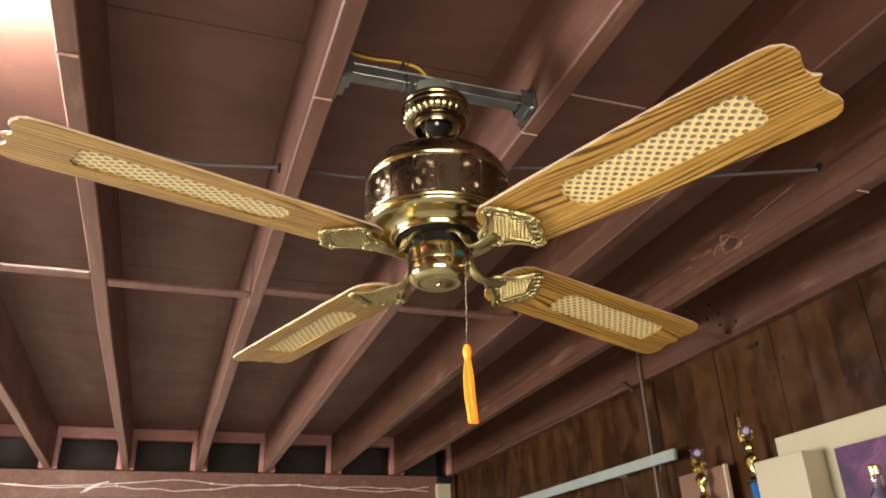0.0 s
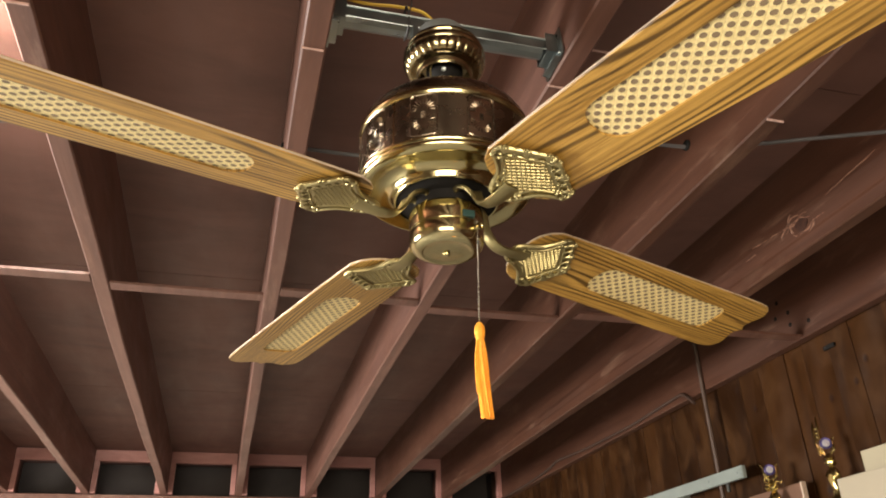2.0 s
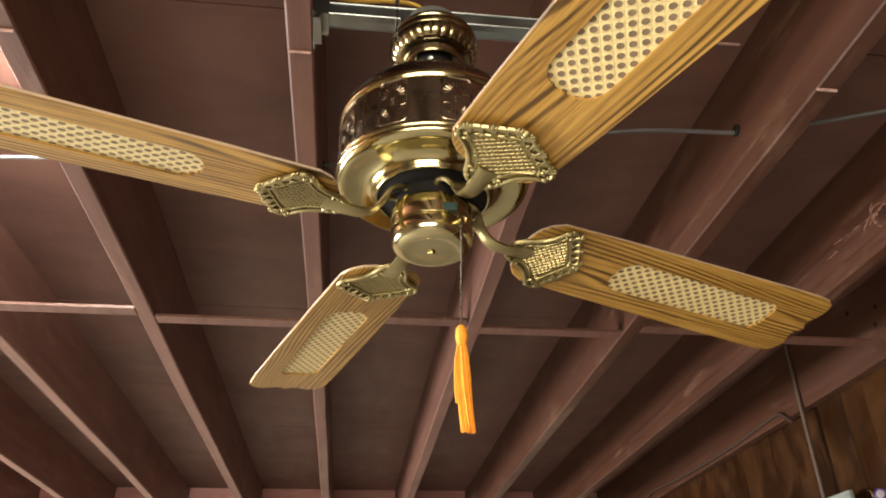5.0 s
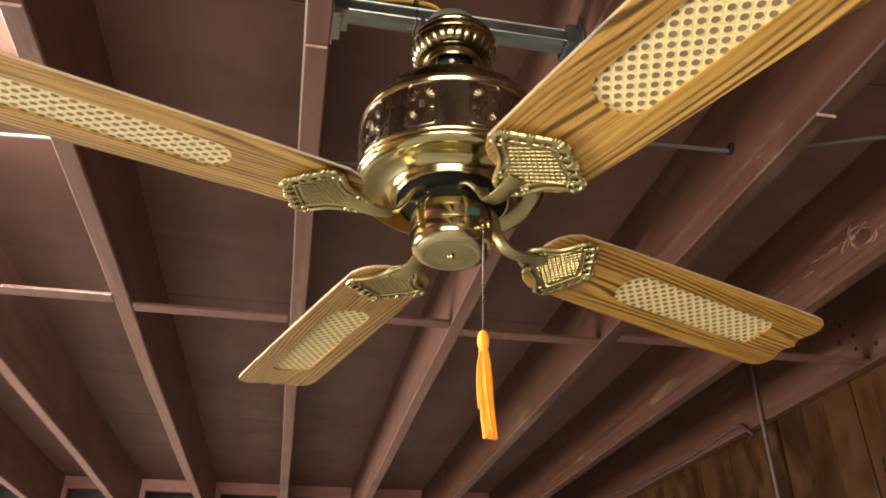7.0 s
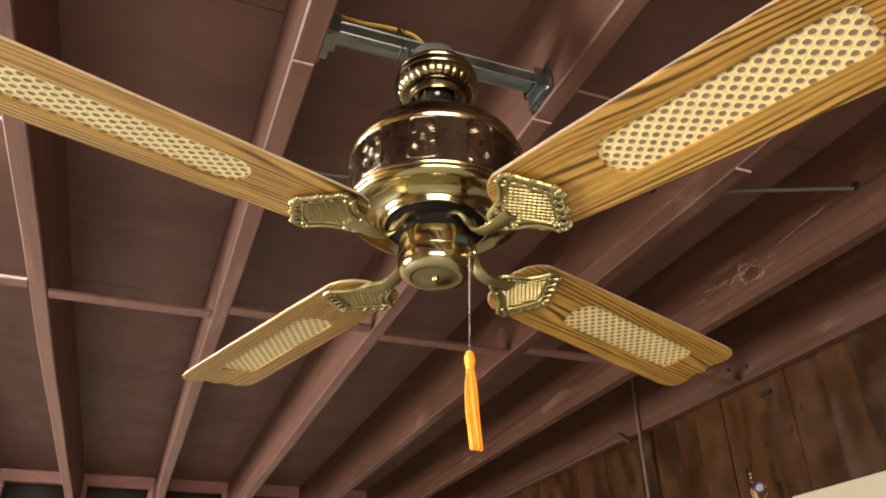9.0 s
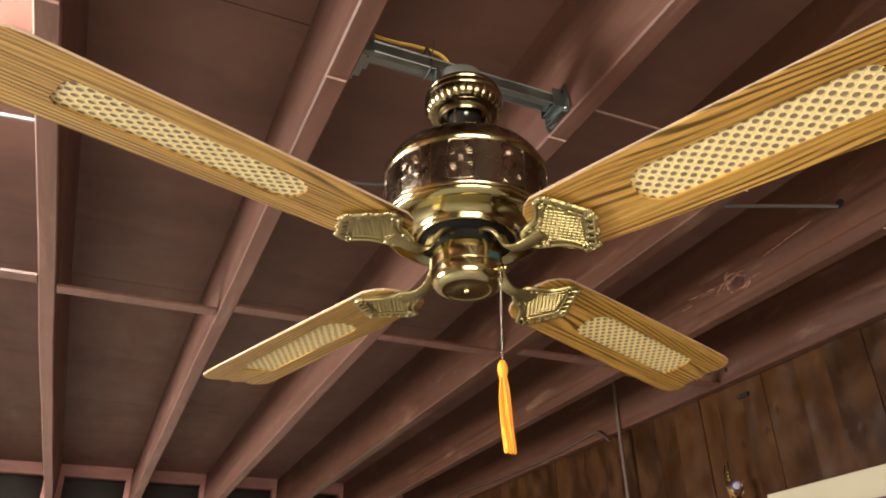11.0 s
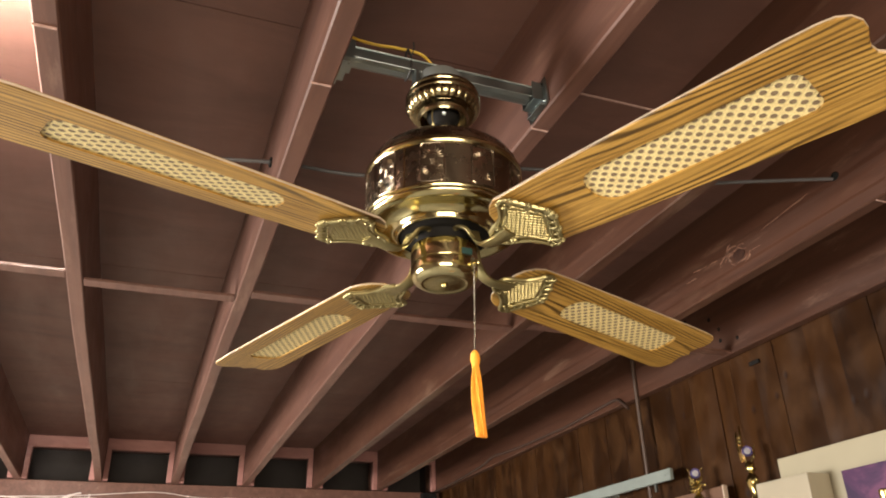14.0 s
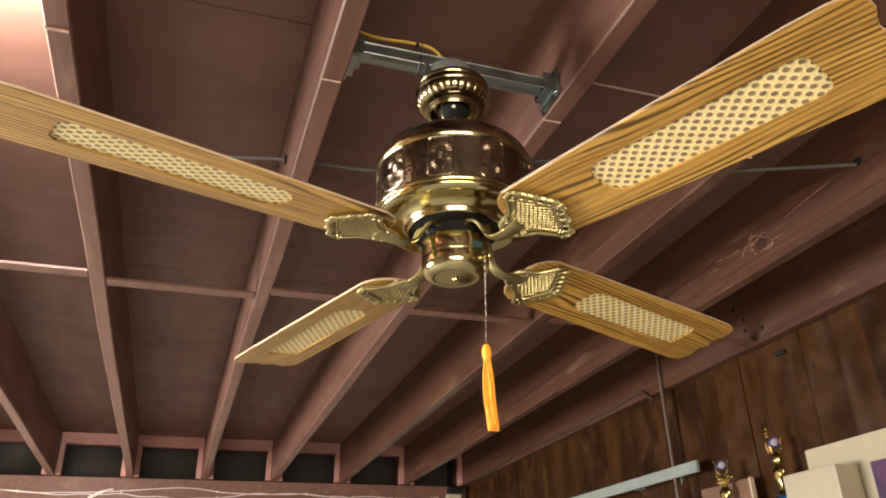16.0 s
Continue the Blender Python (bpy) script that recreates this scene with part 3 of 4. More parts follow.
def blade_outline():
    half = [(0.125, 0.0), (0.1265, 0.022), (0.132, 0.038), (0.142, 0.05), (0.158, 0.0585), (0.25, 0.0625), (0.4, 0.0665), (0.55, 0.0698), (0.59, 0.07), (0.608, 0.0678), (0.619, 0.061), (0.6245, 0.05), (0.6245, 0.039), (0.620, 0.027), (0.6175, 0.017), (0.6195, 0.008), (0.627, 0.0)]
    return half + [(x, -y) for x, y in reversed(half[1:-1])]


C0, C1, CW = 0.270, 0.548, 0.0315
CR_IN, CR_OUT = 0.028, 0.017


def clamp_cane(x, y):
    """Hold a point inside the rounded oblong of the inset."""
    CR = CR_IN if x < (C0 + C1) / 2 else CR_OUT
    cx = min(max(x, C0 + CR), C1 - CR)
    cy = min(max(y, -CW + CR), CW - CR)
    dx, dy = x - cx, y - cy
    d = math.hypot(dx, dy)
    if d > CR:
        dx, dy = dx * CR / d, dy * CR / d
    return cx + dx, cy + dy


def cane_bm():
    """Lattice of lozenge cells, each with an open eight-sided eye."""
    bm = bmesh.new()
    px, py, z0, z1 = 0.0163, 0.0143, 0.0026, 0.00295
    i = 0
    for row in range(-7, 8):
        for col in range(0, 23):
            x, y = C0 + (col + (0.5 if row % 2 else 0)) * px, row * py / 2
            if clamp_cane(x, y) != (x, y) and math.dist(clamp_cane(x, y), (x, y)) > 0.005:
                continue
            # cell corners (lozenge), eye
            outer = [(x + px / 2 * c, y + py / 2 * s) for c, s in ((1, 0), (0.5, 0.5), (0, 1), (-0.5, 0.5), (-1, 0), (-0.5, -0.5), (0, -1), (0.5, -0.5))]
            r = 0.0036
            inner = [(x + r * 1.12 * math.cos(k * math.pi / 4), y + r * math.sin(k * math.pi / 4)) for k in range(8)]
            outer = [clamp_cane(*p) for p in outer]
            inner = [clamp_cane(*p) for p in inner]
            vo = [bm.verts.new((*p, z0 + 0.0004)) for p in outer]
            vi = [bm.verts.new((*p, z0)) for p in inner]
            vd = [bm.verts.new((*p, z1)) for p in inner]
            for k in range(8):
                bm.faces.new((vo[k], vo[(k + 1) % 8], vi[(k + 1) % 8], vi[k]))
                bm.faces.new((vi[k], vi[(k + 1) % 8], vd[(k + 1) % 8], vd[k]))
    return bm


def inset_outline():
    out = []
    for cx, cy, a0, CR in ((C1 - CR_OUT, CW - CR_OUT, 0, CR_OUT), (C0 + CR_IN, CW - CR_IN, 90, CR_IN), (C0 + CR_IN, -CW + CR_IN, 180, CR_IN), (C1 - CR_OUT, -CW + CR_OUT, 270, CR_OUT)):
        for k in range(9):
            a = radians(a0 + k * 11.25)
            out.append((cx + CR * math.cos(a), cy + CR * math.sin(a)))
    return out


def backing_bm():
    return prism(bmesh.new(), inset_outline(), 0.0031, 0.0045)


def blade_bm():
    """Thin board with eased edges and an oblong opening that the cane fills from above."""
    bm = bmesh.new()
    outer, hole = blade_outline(), inset_outline()
    shrink = [(0.375 + (x - 0.375) * 0.9955, y * 0.982) for x, y in outer]

    def loop(pts, z):
        vs = [bm.verts.new((x, y, z)) for x, y in pts]
        return vs, [bm.edges.new((vs[k - 1], vs[k])) for k in range(len(vs))]

    def wall(la, lb, index):
        for k in range(len(la)):
            bm.faces.new((la[k - 1], la[k], lb[k], lb[k - 1])).material_index = index

    lo, e_lo = loop(shrink, 0.0)
    a, _ = loop(outer, 0.0012)
    b, _ = loop(outer, 0.0038)
    hi, e_hi = loop(shrink, 0.005)
    wall(lo, a, 0), wall(a, b, 1), wall(b, hi, 0)
    h0, e_h0 = loop(hole, 0.0)
    h1, e_h1 = loop(hole, 0.005)
    wall(h0, h1, 0)
    for ring in (e_lo + e_h0, e_hi + e_h1):
        bmesh.ops.triangle_fill(bm, use_beauty=True, use_dissolve=False, edges=ring)
    return bm


KITE = [(0.108, 0.0), (0.110, -0.012), (0.120, -0.019), (0.133, -0.024), (0.146, -0.031), (0.156, -0.042), (0.164, -0.0535), (0.174, -0.0565), (0.182, -0.049), (0.191, -0.034), (0.201, -0.018), (0.2095, 0.0), (0.201, 0.018), (0.191, 0.034), (0.182, 0.049), (0.174, 0.0565), (0.164, 0.0535), (0.156, 0.042), (0.146, 0.031), (0.133, 0.024), (0.120, 0.019), (0.110, 0.012)]


def bracket_bm():
    """Cast crest-shaped plate under the blade root with a raised double rim."""
    bm = bmesh.new()
    prism(bm, KITE, -0.0042, -0.0012)
    tube(bm, smooth_path([(x, y, -0.0056) for x, y in KITE + KITE[:1]], 4), 0.003, 7)
    inner = [((x - 0.166) * 0.74 + 0.165, y * 0.74, -0.0054) for x, y in KITE + KITE[:1]]
    tube(bm, smooth_path(inner, 3), 0.0014, 6)
    return bm


def beading_bm():
    """Shell lobes along the two outer edges, a scroll on each shoulder and beads on the waist."""
    bm = bmesh.new()
    for sy in (1, -1):
        a, b = Vector((0.176, sy * 0.055, -0.0062)), Vector((0.2095, 0, -0.0062))
        d = (b - a).normalized()
        out = Vector((abs(d.y), sy * abs(d.x), 0)).normalized()
        for k in range(5):
            p = a + (b - a) * ((k + 0.45) / 5)
            size = (1.15, 0.85, 1.2, 0.85, 1.1)[k]
            # each lobe is a small fan of three ribs with a notch between it and the next
            for q in (-1, 0, 1):
                tip = p + out * (0.0052 - 0.0012 * abs(q)) * size + d * q * 0.0031 * size
                tube(bm, [p - out * 0.0065 * size, p - out * 0.001 + d * q * 0.0018 * size + Vector((0, 0, -0.0012)), tip], [0.0009, 0.0019 * size, 0.0016 * size], 6)
                ball(bm, tip, 0.0018 * size, 6)
            curl = [p - out * 0.008 + d * (0.0034 * (1 - q / 8) * math.cos(q)) + out * (0.0034 * (1 - q / 8) * math.sin(q)) for q in np.linspace(0, 5.6, 11)]
            tube(bm, curl, 0.0011, 5)
        for x0, y0, turn, r in ((0.168, 0.0475, 1.2, 0.0068), (0.126, 0.019, 4.2, 0.005)):
            curl = [(x0 + r * (1 - q / 8.5) * math.cos(q + turn), sy * (y0 + r * (1 - q / 8.5) * math.sin(q + turn)), -0.0068) for q in np.linspace(0, 6.4, 15)]
            tube(bm, curl, 0.0017, 6)
        for x, y, r in ((0.116, 0.0155, 0.0036), (0.124, 0.0195, 0.003), (0.164, 0.0535, 0.0042), (0.15, 0.035, 0.0026)):
            ball(bm, (x, sy * y, -0.0066), r, 8, (1, 1, 0.8))
    ball(bm, (0.2095, 0, -0.0064), 0.0042, 8)
    ball(bm, (0.205, 0, -0.0068), 0.0032, 8)
    return bm


def lattice_bm():
    """Fine bars crossing at right angles, set diagonally in the field of the plate."""
    bm = bmesh.new()
    inside = lambda x, y: 0.131 < x < 0.192 - 0.58 * abs(y) and abs(y) < 0.012 + 0.75 * (x - 0.130)
    c = math.sqrt(0.5)
    for turn in (1, -1):
        for k in range(-13, 14):
            off = k * 0.0056
            run = [(0.16 + c * q - c * off * turn, turn * c * q + c * off) for q in np.linspace(-0.06, 0.06, 121)]
            run = [p for p in run if inside(*p)]
            if len(run) > 4:
                tube(bm, [(*run[0], -0.0048), (*run[-1], -0.0048)], 0.0011, 6)
    return bm


def arm_bm():
    """Forked arm: two flat feet under the flywheel join in a strap that dips and rises to the blade plate."""
    bm = bmesh.new()

    def strap(pts, width):
        path = smooth_path(pts, 6)
        rings = []
        for i, p in enumerate(path):
            fr_ = i / (len(path) - 1)
            d = (path[min(i + 1, len(path) - 1)] - path[max(i - 1, 0)]).normalized()
            side = Vector((-d.y, d.x, 0))
            side = side.normalized() if side.length > 0.2 else Vector((0, 1, 0))
            nrm = d.cross(side).normalized()
            w = width(fr_)
            sec = [(-w, -0.0012), (-w * 0.6, -0.003), (w * 0.6, -0.003), (w, -0.0012), (w, 0.0016), (w * 0.6, 0.0022), (-w * 0.6, 0.0022), (-w, 0.0016)]
            rings.append([bm.verts.new(p + side * u - nrm * (-v if nrm.z < 0 else v) * (1 if nrm.z < 0 else -1)) for u, v in sec])
        for ra, rb in zip(rings, rings[1:]):
            for k in range(8):
                bm.faces.new((ra[k], ra[(k + 1) % 8], rb[(k + 1) % 8], rb[k]))
        bm.faces.new(rings[0])
        bm.faces.new(list(reversed(rings[-1])))

    for sy in (1, -1):
        strap([(0.033, sy * 0.0125, 0.0312), (0.046, sy * 0.0135, 0.0310), (0.056, sy * 0.0105, 0.0265), (0.063, sy * 0.0055, 0.016), (0.069, sy * 0.0025, 0.0065)], lambda q: 0.0045)
        ball(bm, (0.039, sy * 0.0135, 0.0285), 0.0034, 8, (1, 1, 0.7))
    strap([(0.0605, 0, 0.021), (0.067, 0, 0.009), (0.077, 0, -0.004), (0.091, 0, -0.0098), (0.108, 0, -0.0102), (0.122, 0, -0.0086), (0.136, 0, -0.0078)], lambda q: 0.0088 + 0.004 * q * q)
    return bm


for k in range(4):
    pitch, swing = BLADE_SET[k]
    m = pose(0, 0, BLADE_Z, 0, 0, A0 + swing + 90 * k)
    mb = m @ pose(0, 0, 0, 0, DROOP, 0) @ pose(0, 0, 0, -pitch, 0, 0)
    if k == 0:
        arm = part("blade_arm", arm_bm(), CAST, fan, "curved cast brass blade arm", True)
        plate = part("bracket_plate", bracket_bm(), CAST, arm, "ornate cast brass bracket plate", True)
        beads = tagged(part("beading", beading_bm(), CAST, arm, "raised beads and scrolls", True), kind="stuff")
        lattice = tagged(part("lattice", lattice_bm(), CAST, arm, "fine crossed brass lattice"), kind="stuff")
        blade = part("blade", blade_bm(), OAK, fan, "oak-grained fan blade")
        blade.data.materials.append(BLADE_EDGE)
        inset = tagged(part("cane_inset", cane_bm(), CANE, blade, "woven cane inset"), kind="stuff")
        back = part("cane_backing", backing_bm(), CANE_BACK, blade, "brown backing behind the cane")
        firsts = (arm, plate, beads, lattice, blade, inset, back)
    else:
        made = [o.copy() for o in firsts]
        for o in made:
            scene.collection.objects.link(o)
        arm, plate, beads, lattice, blade, inset, back = made
        arm.parent = blade.parent = fan
        plate.parent = beads.parent = lattice.parent = arm
        inset.parent = back.parent = blade
    arm.matrix_local = m
    for o in (plate, beads, lattice):
        o.matrix_local = pose(0, 0, 0, 0, DROOP, 0) @ pose(0, 0, 0, -pitch, 0, 0)
    blade.matrix_local = mb

# the first blade was trimmed a little shorter than the others
trimmed = firsts[4].data.copy()
for v in trimmed.vertices:
    if v.co.x > 0.555:
        v.co.x -= 0.0085 * min(1.0, (v.co.x - 0.555) / 0.055)
        v.co.y *= 0.985
firsts[4].data = trimmed

# pull chain and tassel hang plumb
CX, CY = 0.027, -0.036
hang = fan.matrix_world.inverted()
bm = bmesh.new()
z = 2.066
tube(bm, [(CX * 0.95, CY * 1.0 + 0.003, 2.068), (CX * 1.0, CY * 1.12, 2.069), (CX, CY * 1.15, 2.062)], 0.0026, 8)
k = 0
while z > 1.93:
    ball(bm, (CX + (z - 1.926) * 0.02, CY - (z - 1.926) * 0.045, z), 0.0014, 6)
    z -= 0.0033
ch = part("pull_chain", bm, CHAIN, fan, "beaded metal pull chain", True)
ch.matrix_local = hang
bm = bmesh.new()
lathe(bm, [(0.001, 0.0), (0.0035, -0.0015), (0.0058, -0.006), (0.0066, -0.012), (0.006, -0.018), (0.0042, -0.0235), (0.0036, -0.026)], 24, lambda a, i: 1 + 0.03 * math.sin(11 * a))
trng = random.Random(9)
for k in range(90):
    a, q = trng.uniform(0, 2 * math.pi), math.sqrt(trng.random())
    lean = 0.004
    end = -0.113 + trng.uniform(-0.005, 0.006)
    pts = []
    for s in np.linspace(0, 1, 6):
        rad = (0.0036 + 0.0034 * min(1, 3.2 * s) ** 0.8 + 0.0006 * math.sin(3 * s + k)) * q
        pts.append((rad * math.cos(a + 0.3 * s) + lean * s * s, rad * math.sin(a + 0.3 * s), -0.022 + (end + 0.022) * s))
    tube(bm, pts, [0.0009, 0.001, 0.001, 0.001, 0.0009, 0.0007], 5)
tube(bm, smooth_path([(-0.0042, -0.002, -0.024), (-0.0078, -0.003, -0.045), (-0.0084, -0.003, -0.07), (-0.0074, -0.003, -0.088)], 4), 0.0011, 5)
for k in range(16):
    a = 2 * math.pi * k / 16
    ball(bm, (0.0044 * math.cos(a), 0.0044 * math.sin(a), -0.0245), 0.0011, 5)
ta = part("tassel", bm, TASSEL, fan, "orange thread tassel", True)
ta.matrix_local = hang @ Matrix.Translation((CX, CY, 1.931))

# ---- hanger bar, box and cable ----
bar = thing("fan_brace", pose(0.0167, 0.019, 2.447), "galvanized steel hanger bar with end plates between joists", "bracket")
half = 0.1808
bm = bmesh.new()
sec = [(-0.014, 0.0), (-0.014, -0.022), (-0.006, -0.026), (0.006, -0.026), (0.014, -0.022), (0.014, 0.0), (0.008, 0.004), (-0.008, 0.004)]
a = [bm.verts.new((-half + 0.02, y, z)) for y, z in sec]
b = [bm.verts.new((half - 0.02, y, z)) for y, z in sec]
for k in range(8):
    bm.faces.new((a[k], a[(k + 1) % 8], b[(k + 1) % 8], b[k]))
bm.faces.new(a), bm.faces.new(list(reversed(b)))
part("outer_tube", bm, STEEL, bar)
for yy, zz in ((-0.0155, -0.0235), (-0.0158, -0.0035)):
    part("rolled_lip", tube(bmesh.new(), [(-half + 0.02, yy, zz), (0, yy, zz), (half - 0.02, yy, zz)], 0.0016, 6), STEEL, bar, "rolled edge of the steel bar", True)
part("inner_tube", box_bm(-half + 0.001, half - 0.001, -0.0095, 0.0095, -0.021, -0.003, bevel=0.002), STEEL, bar)
for s in (-1, 1):
    bm = bmesh.new()
    x0, x1 = sorted((s * (half - 0.0025), s * half))
    tmp = prism(bmesh.new(), [(-0.036, -0.042), (-0.02, -0.044), (0.033, -0.0465), (0.038, -0.03), (0.04, -0.004), (0.022, 0.006), (0.012, 0.018), (-0.012, 0.012), (-0.03, 0.013), (-0.034, -0.014)], 0, 0.0025)
    merge(bm, tmp, pose(x0, 0, 0, 90, 0, 90))
    # flange turned out along the slanted edge, and the socket that takes the bar
    merge(bm, box_bm(-0.0055, 0.0055, -0.0012, 0.0012, -0.026, 0.026, bevel=0.0006), pose(s * (half - 0.007), 0.0, -0.0435, 92, 0, 0))
    x0, x1 = sorted((s * (half - 0.022), s * half))
    add_box(bm, x0, x1, -0.0205, -0.0185, -0.028, 0.006)
    add_box(bm, x0, x1, 0.0185, 0.0205, -0.028, 0.006)
    add_box(bm, x0, x1, -0.0205, 0.0205, -0.0305, -0.0285)
    for yy, zz in ((-0.026, -0.036), (0.004, -0.034), (-0.004, 0.012)):
        ball(bm, (s * (half - 0.004), yy, zz), 0.004, 8, (0.6, 1, 1))
    ball(bm, (s * (half - 0.028), 0, -0.012), 0.0125, 10, (0.5, 1, 1))
    part("end_plate", bm, STEEL, bar, "galvanized end plate with screws")
jb = thing("junction_box", pose(0.004, 0.003, 2.3815), "round dark grey ceiling junction box above the canopy", "junction box")
part("box_shell", lathe(bmesh.new(), [(0.036, -0.001), (0.0375, 0.001), (0.0372, 0.031), (0.036, 0.034), (0.032, 0.0355)], 56), GREY_BOX, jb, smooth=True)
part("saddle", box_bm(-0.03, 0.03, -0.02, 0.02, 0.0357, 0.0388, bevel=0.0012), STEEL, jb)
for sx in (-1, 1):
    part("box_ear", box_bm(sx * 0.042 - 0.004, sx * 0.042 + 0.004, -0.01, 0.01, 0.004, 0.036, bevel=0.0015), STEEL, jb, "bent steel mounting ear")
yc = thing("yellow_cable", pose(0, 0, 0), "yellow sheathed cable running to the junction box", "cable")
part("sheath", tube(bmesh.new(), smooth_path([(-0.166, 0.08, 2.6), (-0.160, 0.06, 2.53), (-0.135, 0.045, 2.50), (-0.1, 0.035, 2.487), (-0.06, 0.03, 2.486), (-0.02, 0.028, 2.482), (0.0, 0.027, 2.464)], 8), 0.0034, 8, 0.55), YELLOW, yc, smooth=True)
tie = thing("cable_tie", pose(-0.046, 0.019, 2.447), "black cable tie round the hanger bar", "cable tie")
bm = bmesh.new()
tube(bm, [(0, -0.0155, 0.004), (0, -0.0155, -0.024), (0, 0, -0.0285), (0, 0.0155, -0.024), (0, 0.0155, 0.004), (0, 0.012, 0.03), (0, 0.0, 0.032), (0, -0.0155, 0.004)], 0.002, 6)
tube(bm, [(0, -0.0155, 0.002), (0.004, -0.02, 0.018), (0.003, -0.021, 0.03)], 0.0013, 5)
part("tie_strap", bm, BLACK_GLOSS, tie)

# ---- cable through the joists ----
cable = thing("black_cable", pose(0, 0, 0), "dark cable threaded through holes in the joists", "cable")
pts = [(-3.3, 0.66, 2.5), (-1.4, 0.55, 2.5), (JX[2], 0.5, 2.505), (-0.39, 0.495, 2.492), (JX[3], 0.48, 2.505), (0.0, 0.452, 2.493), (JX[4], 0.37, 2.505), (0.42, 0.30, 2.495), (JX[5], 0.29, 2.5), (0.75, 0.24, 2.493), (0.86, 0.195, 2.493), (JX[6], 0.135, 2.5), (1.2, 0.09, 2.497), (1.42, 0.05, 2.5)]
part("cable_sheath", tube(bmesh.new(), smooth_path(pts, 8), 0.0042, 8), CABLE_GREY, cable, smooth=True)
for i in (3, 4, 5, 6):
    yy = {3: 0.48, 4: 0.37, 5: 0.29, 6: 0.135}[i]
    part("grommet", lathe(bmesh.new(), [(0.009, -0.0225), (0.0115, -0.0215), (0.0115, 0.0215), (0.009, 0.0225)], 16), BLACK, cable).matrix_local = pose(JX[i], yy, 2.5025, 0, 90, 0)

# ---- the east wall's fittings ----
cond = thing("conduit", pose(1.411, 1.552, 0), "thin brown-painted vertical conduit clipped to the wall", "conduit")
part("pipe", tube(bmesh.new(), [(0, 0, 0.9), (0, 0, 2.3), (0, 0, CEIL)], 0.0075, 12), CONDUIT, cond, smooth=True)
bm = bmesh.new()
add_box(bm, -0.0105, 0.05, -0.014, 0.014, 1.83, 1.855, bevel=0.002)
part("clip", bm, CONDUIT, cond)

fix = thing("light_channel", pose(1.385, 1.382, 2.051), "grey enamelled metal light channel mounted along the planks", "light fixture")
bm = bmesh.new()
sec = [(0.014, 0.002), (0.0, 0.003), (0.0, 0.042), (0.014, 0.043)]
for y0, y1 in ((0.0, 1.9),):
    a = [bm.verts.new((x, y0, z)) for x, z in sec]
    b = [bm.verts.new((x, y1, z + 0.02)) for x, z in sec]
    for k in range(4):
        bm.faces.new((a[k], a[(k + 1) % 4], b[(k + 1) % 4], b[k]))
    bm.faces.new(a), bm.faces.new(list(reversed(b)))
bmesh.ops.bevel(bm, geom=bm.edges[:], offset=0.002, segments=2, affect="EDGES")
part("channel_body", bm, CHANNEL, fix)
for zz, yy in ((0.014, 0.012), (0.03, 0.012), (0.022, 0.03), (0.024, 0.2)):
    part("screw", lathe(bmesh.new(), [(0.0035, 0), (0.003, 0.0015), (0.001, 0.002)], 10), STEEL, fix).matrix_local = pose(0.0, yy, zz, 0, -90, 0)

part("mounting_strap", box_bm(0.002, 0.012, 0.098, 0.108, -0.026, 0.0015, bevel=0.001), STEEL, fix, "small steel hanging strap")
for yy in (0.45, 1.5):
    part("standoff", box_bm(0.0145, 0.076, yy, yy + 0.03, 0.012, 0.034, bevel=0.002), CHANNEL, fix)

wire = thing("wall_wire", pose(0, 0, 0), "brown wire draped along the last joist", "wire")
pts = [(1.412, 1.62, 2.37), (1.41, 1.66, 2.405), (1.41, 1.70, 2.425), (1.412, 1.80, 2.425), (1.413, 2.1, 2.415), (1.413, 2.5, 2.42), (1.413, 2.75, 2.43), (1.413, 2.95, 2.44), (1.413, 3.1, 2.42), (1.413, 3.5, 2.405), (1.41, 3.88, 2.40)]
part("wire_strand", tube(bmesh.new(), smooth_path(pts, 6), 0.0065, 8), WIRE_BROWN, wire, smooth=True)

clip_ = thing("wall_clip", pose(1.4585, 0.948, 2.353), "small dark metal clip nailed high on the planks", "clip")
part("clip_plate", box_bm(-0.008, 0.0, -0.024, 0.022, -0.007, 0.006, bevel=0.002), BLACK, clip_)
part("nail", lathe(bmesh.new(), [(0.003, 0), (0.0028, 0.001), (0.001, 0.0016)], 10), BLACK_GLOSS, clip_).matrix_local = pose(-0.0079, 0.012, 0, 0, -90, 0)

SHELF_Z = 1.70
shelf = thing("wall_shelf", pose(1.30, 0.3, SHELF_Z), "dark wooden wall shelf under the trophies", "shelf")
part("board", box_bm(-0.13, 0.158, -0.4, 1.25, -0.025, 0.0, bevel=0.003), DARKBOARD, shelf)
for yy in (-0.2, 0.4, 1.0):
    part("shelf_bracket", box_bm(-0.10, 0.158, yy - 0.015, yy + 0.015, -0.12, -0.026, bevel=0.003), DARKBOARD, shelf)

cb = thing("cream_backboard", pose(1.452, 0.52, SHELF_Z), "large cream board standing against the planks", "board")
part("panel", box_bm(-0.012, 0.0, -0.55, 0.405, 0.0, 0.336, bevel=0.002), CREAM, cb)
box = thing("cream_box", pose(1.355, 0.74, SHELF_Z), "plain cream box standing on the shelf", "box")
part("carton", box_bm(-0.0, 0.083, 0.0, 0.205, 0.0, 0.262, bevel=0.004), CREAM_BOX, box)
pic = thing("picture", pose(1.405, 0.66, SHELF_Z), "violet and pink abstract canvas picture", "picture")
part("canvas", box_bm(-0.01, 0.01, -0.42, 0.0, 0.0, 0.252, bevel=0.002), PICTURE, pic)

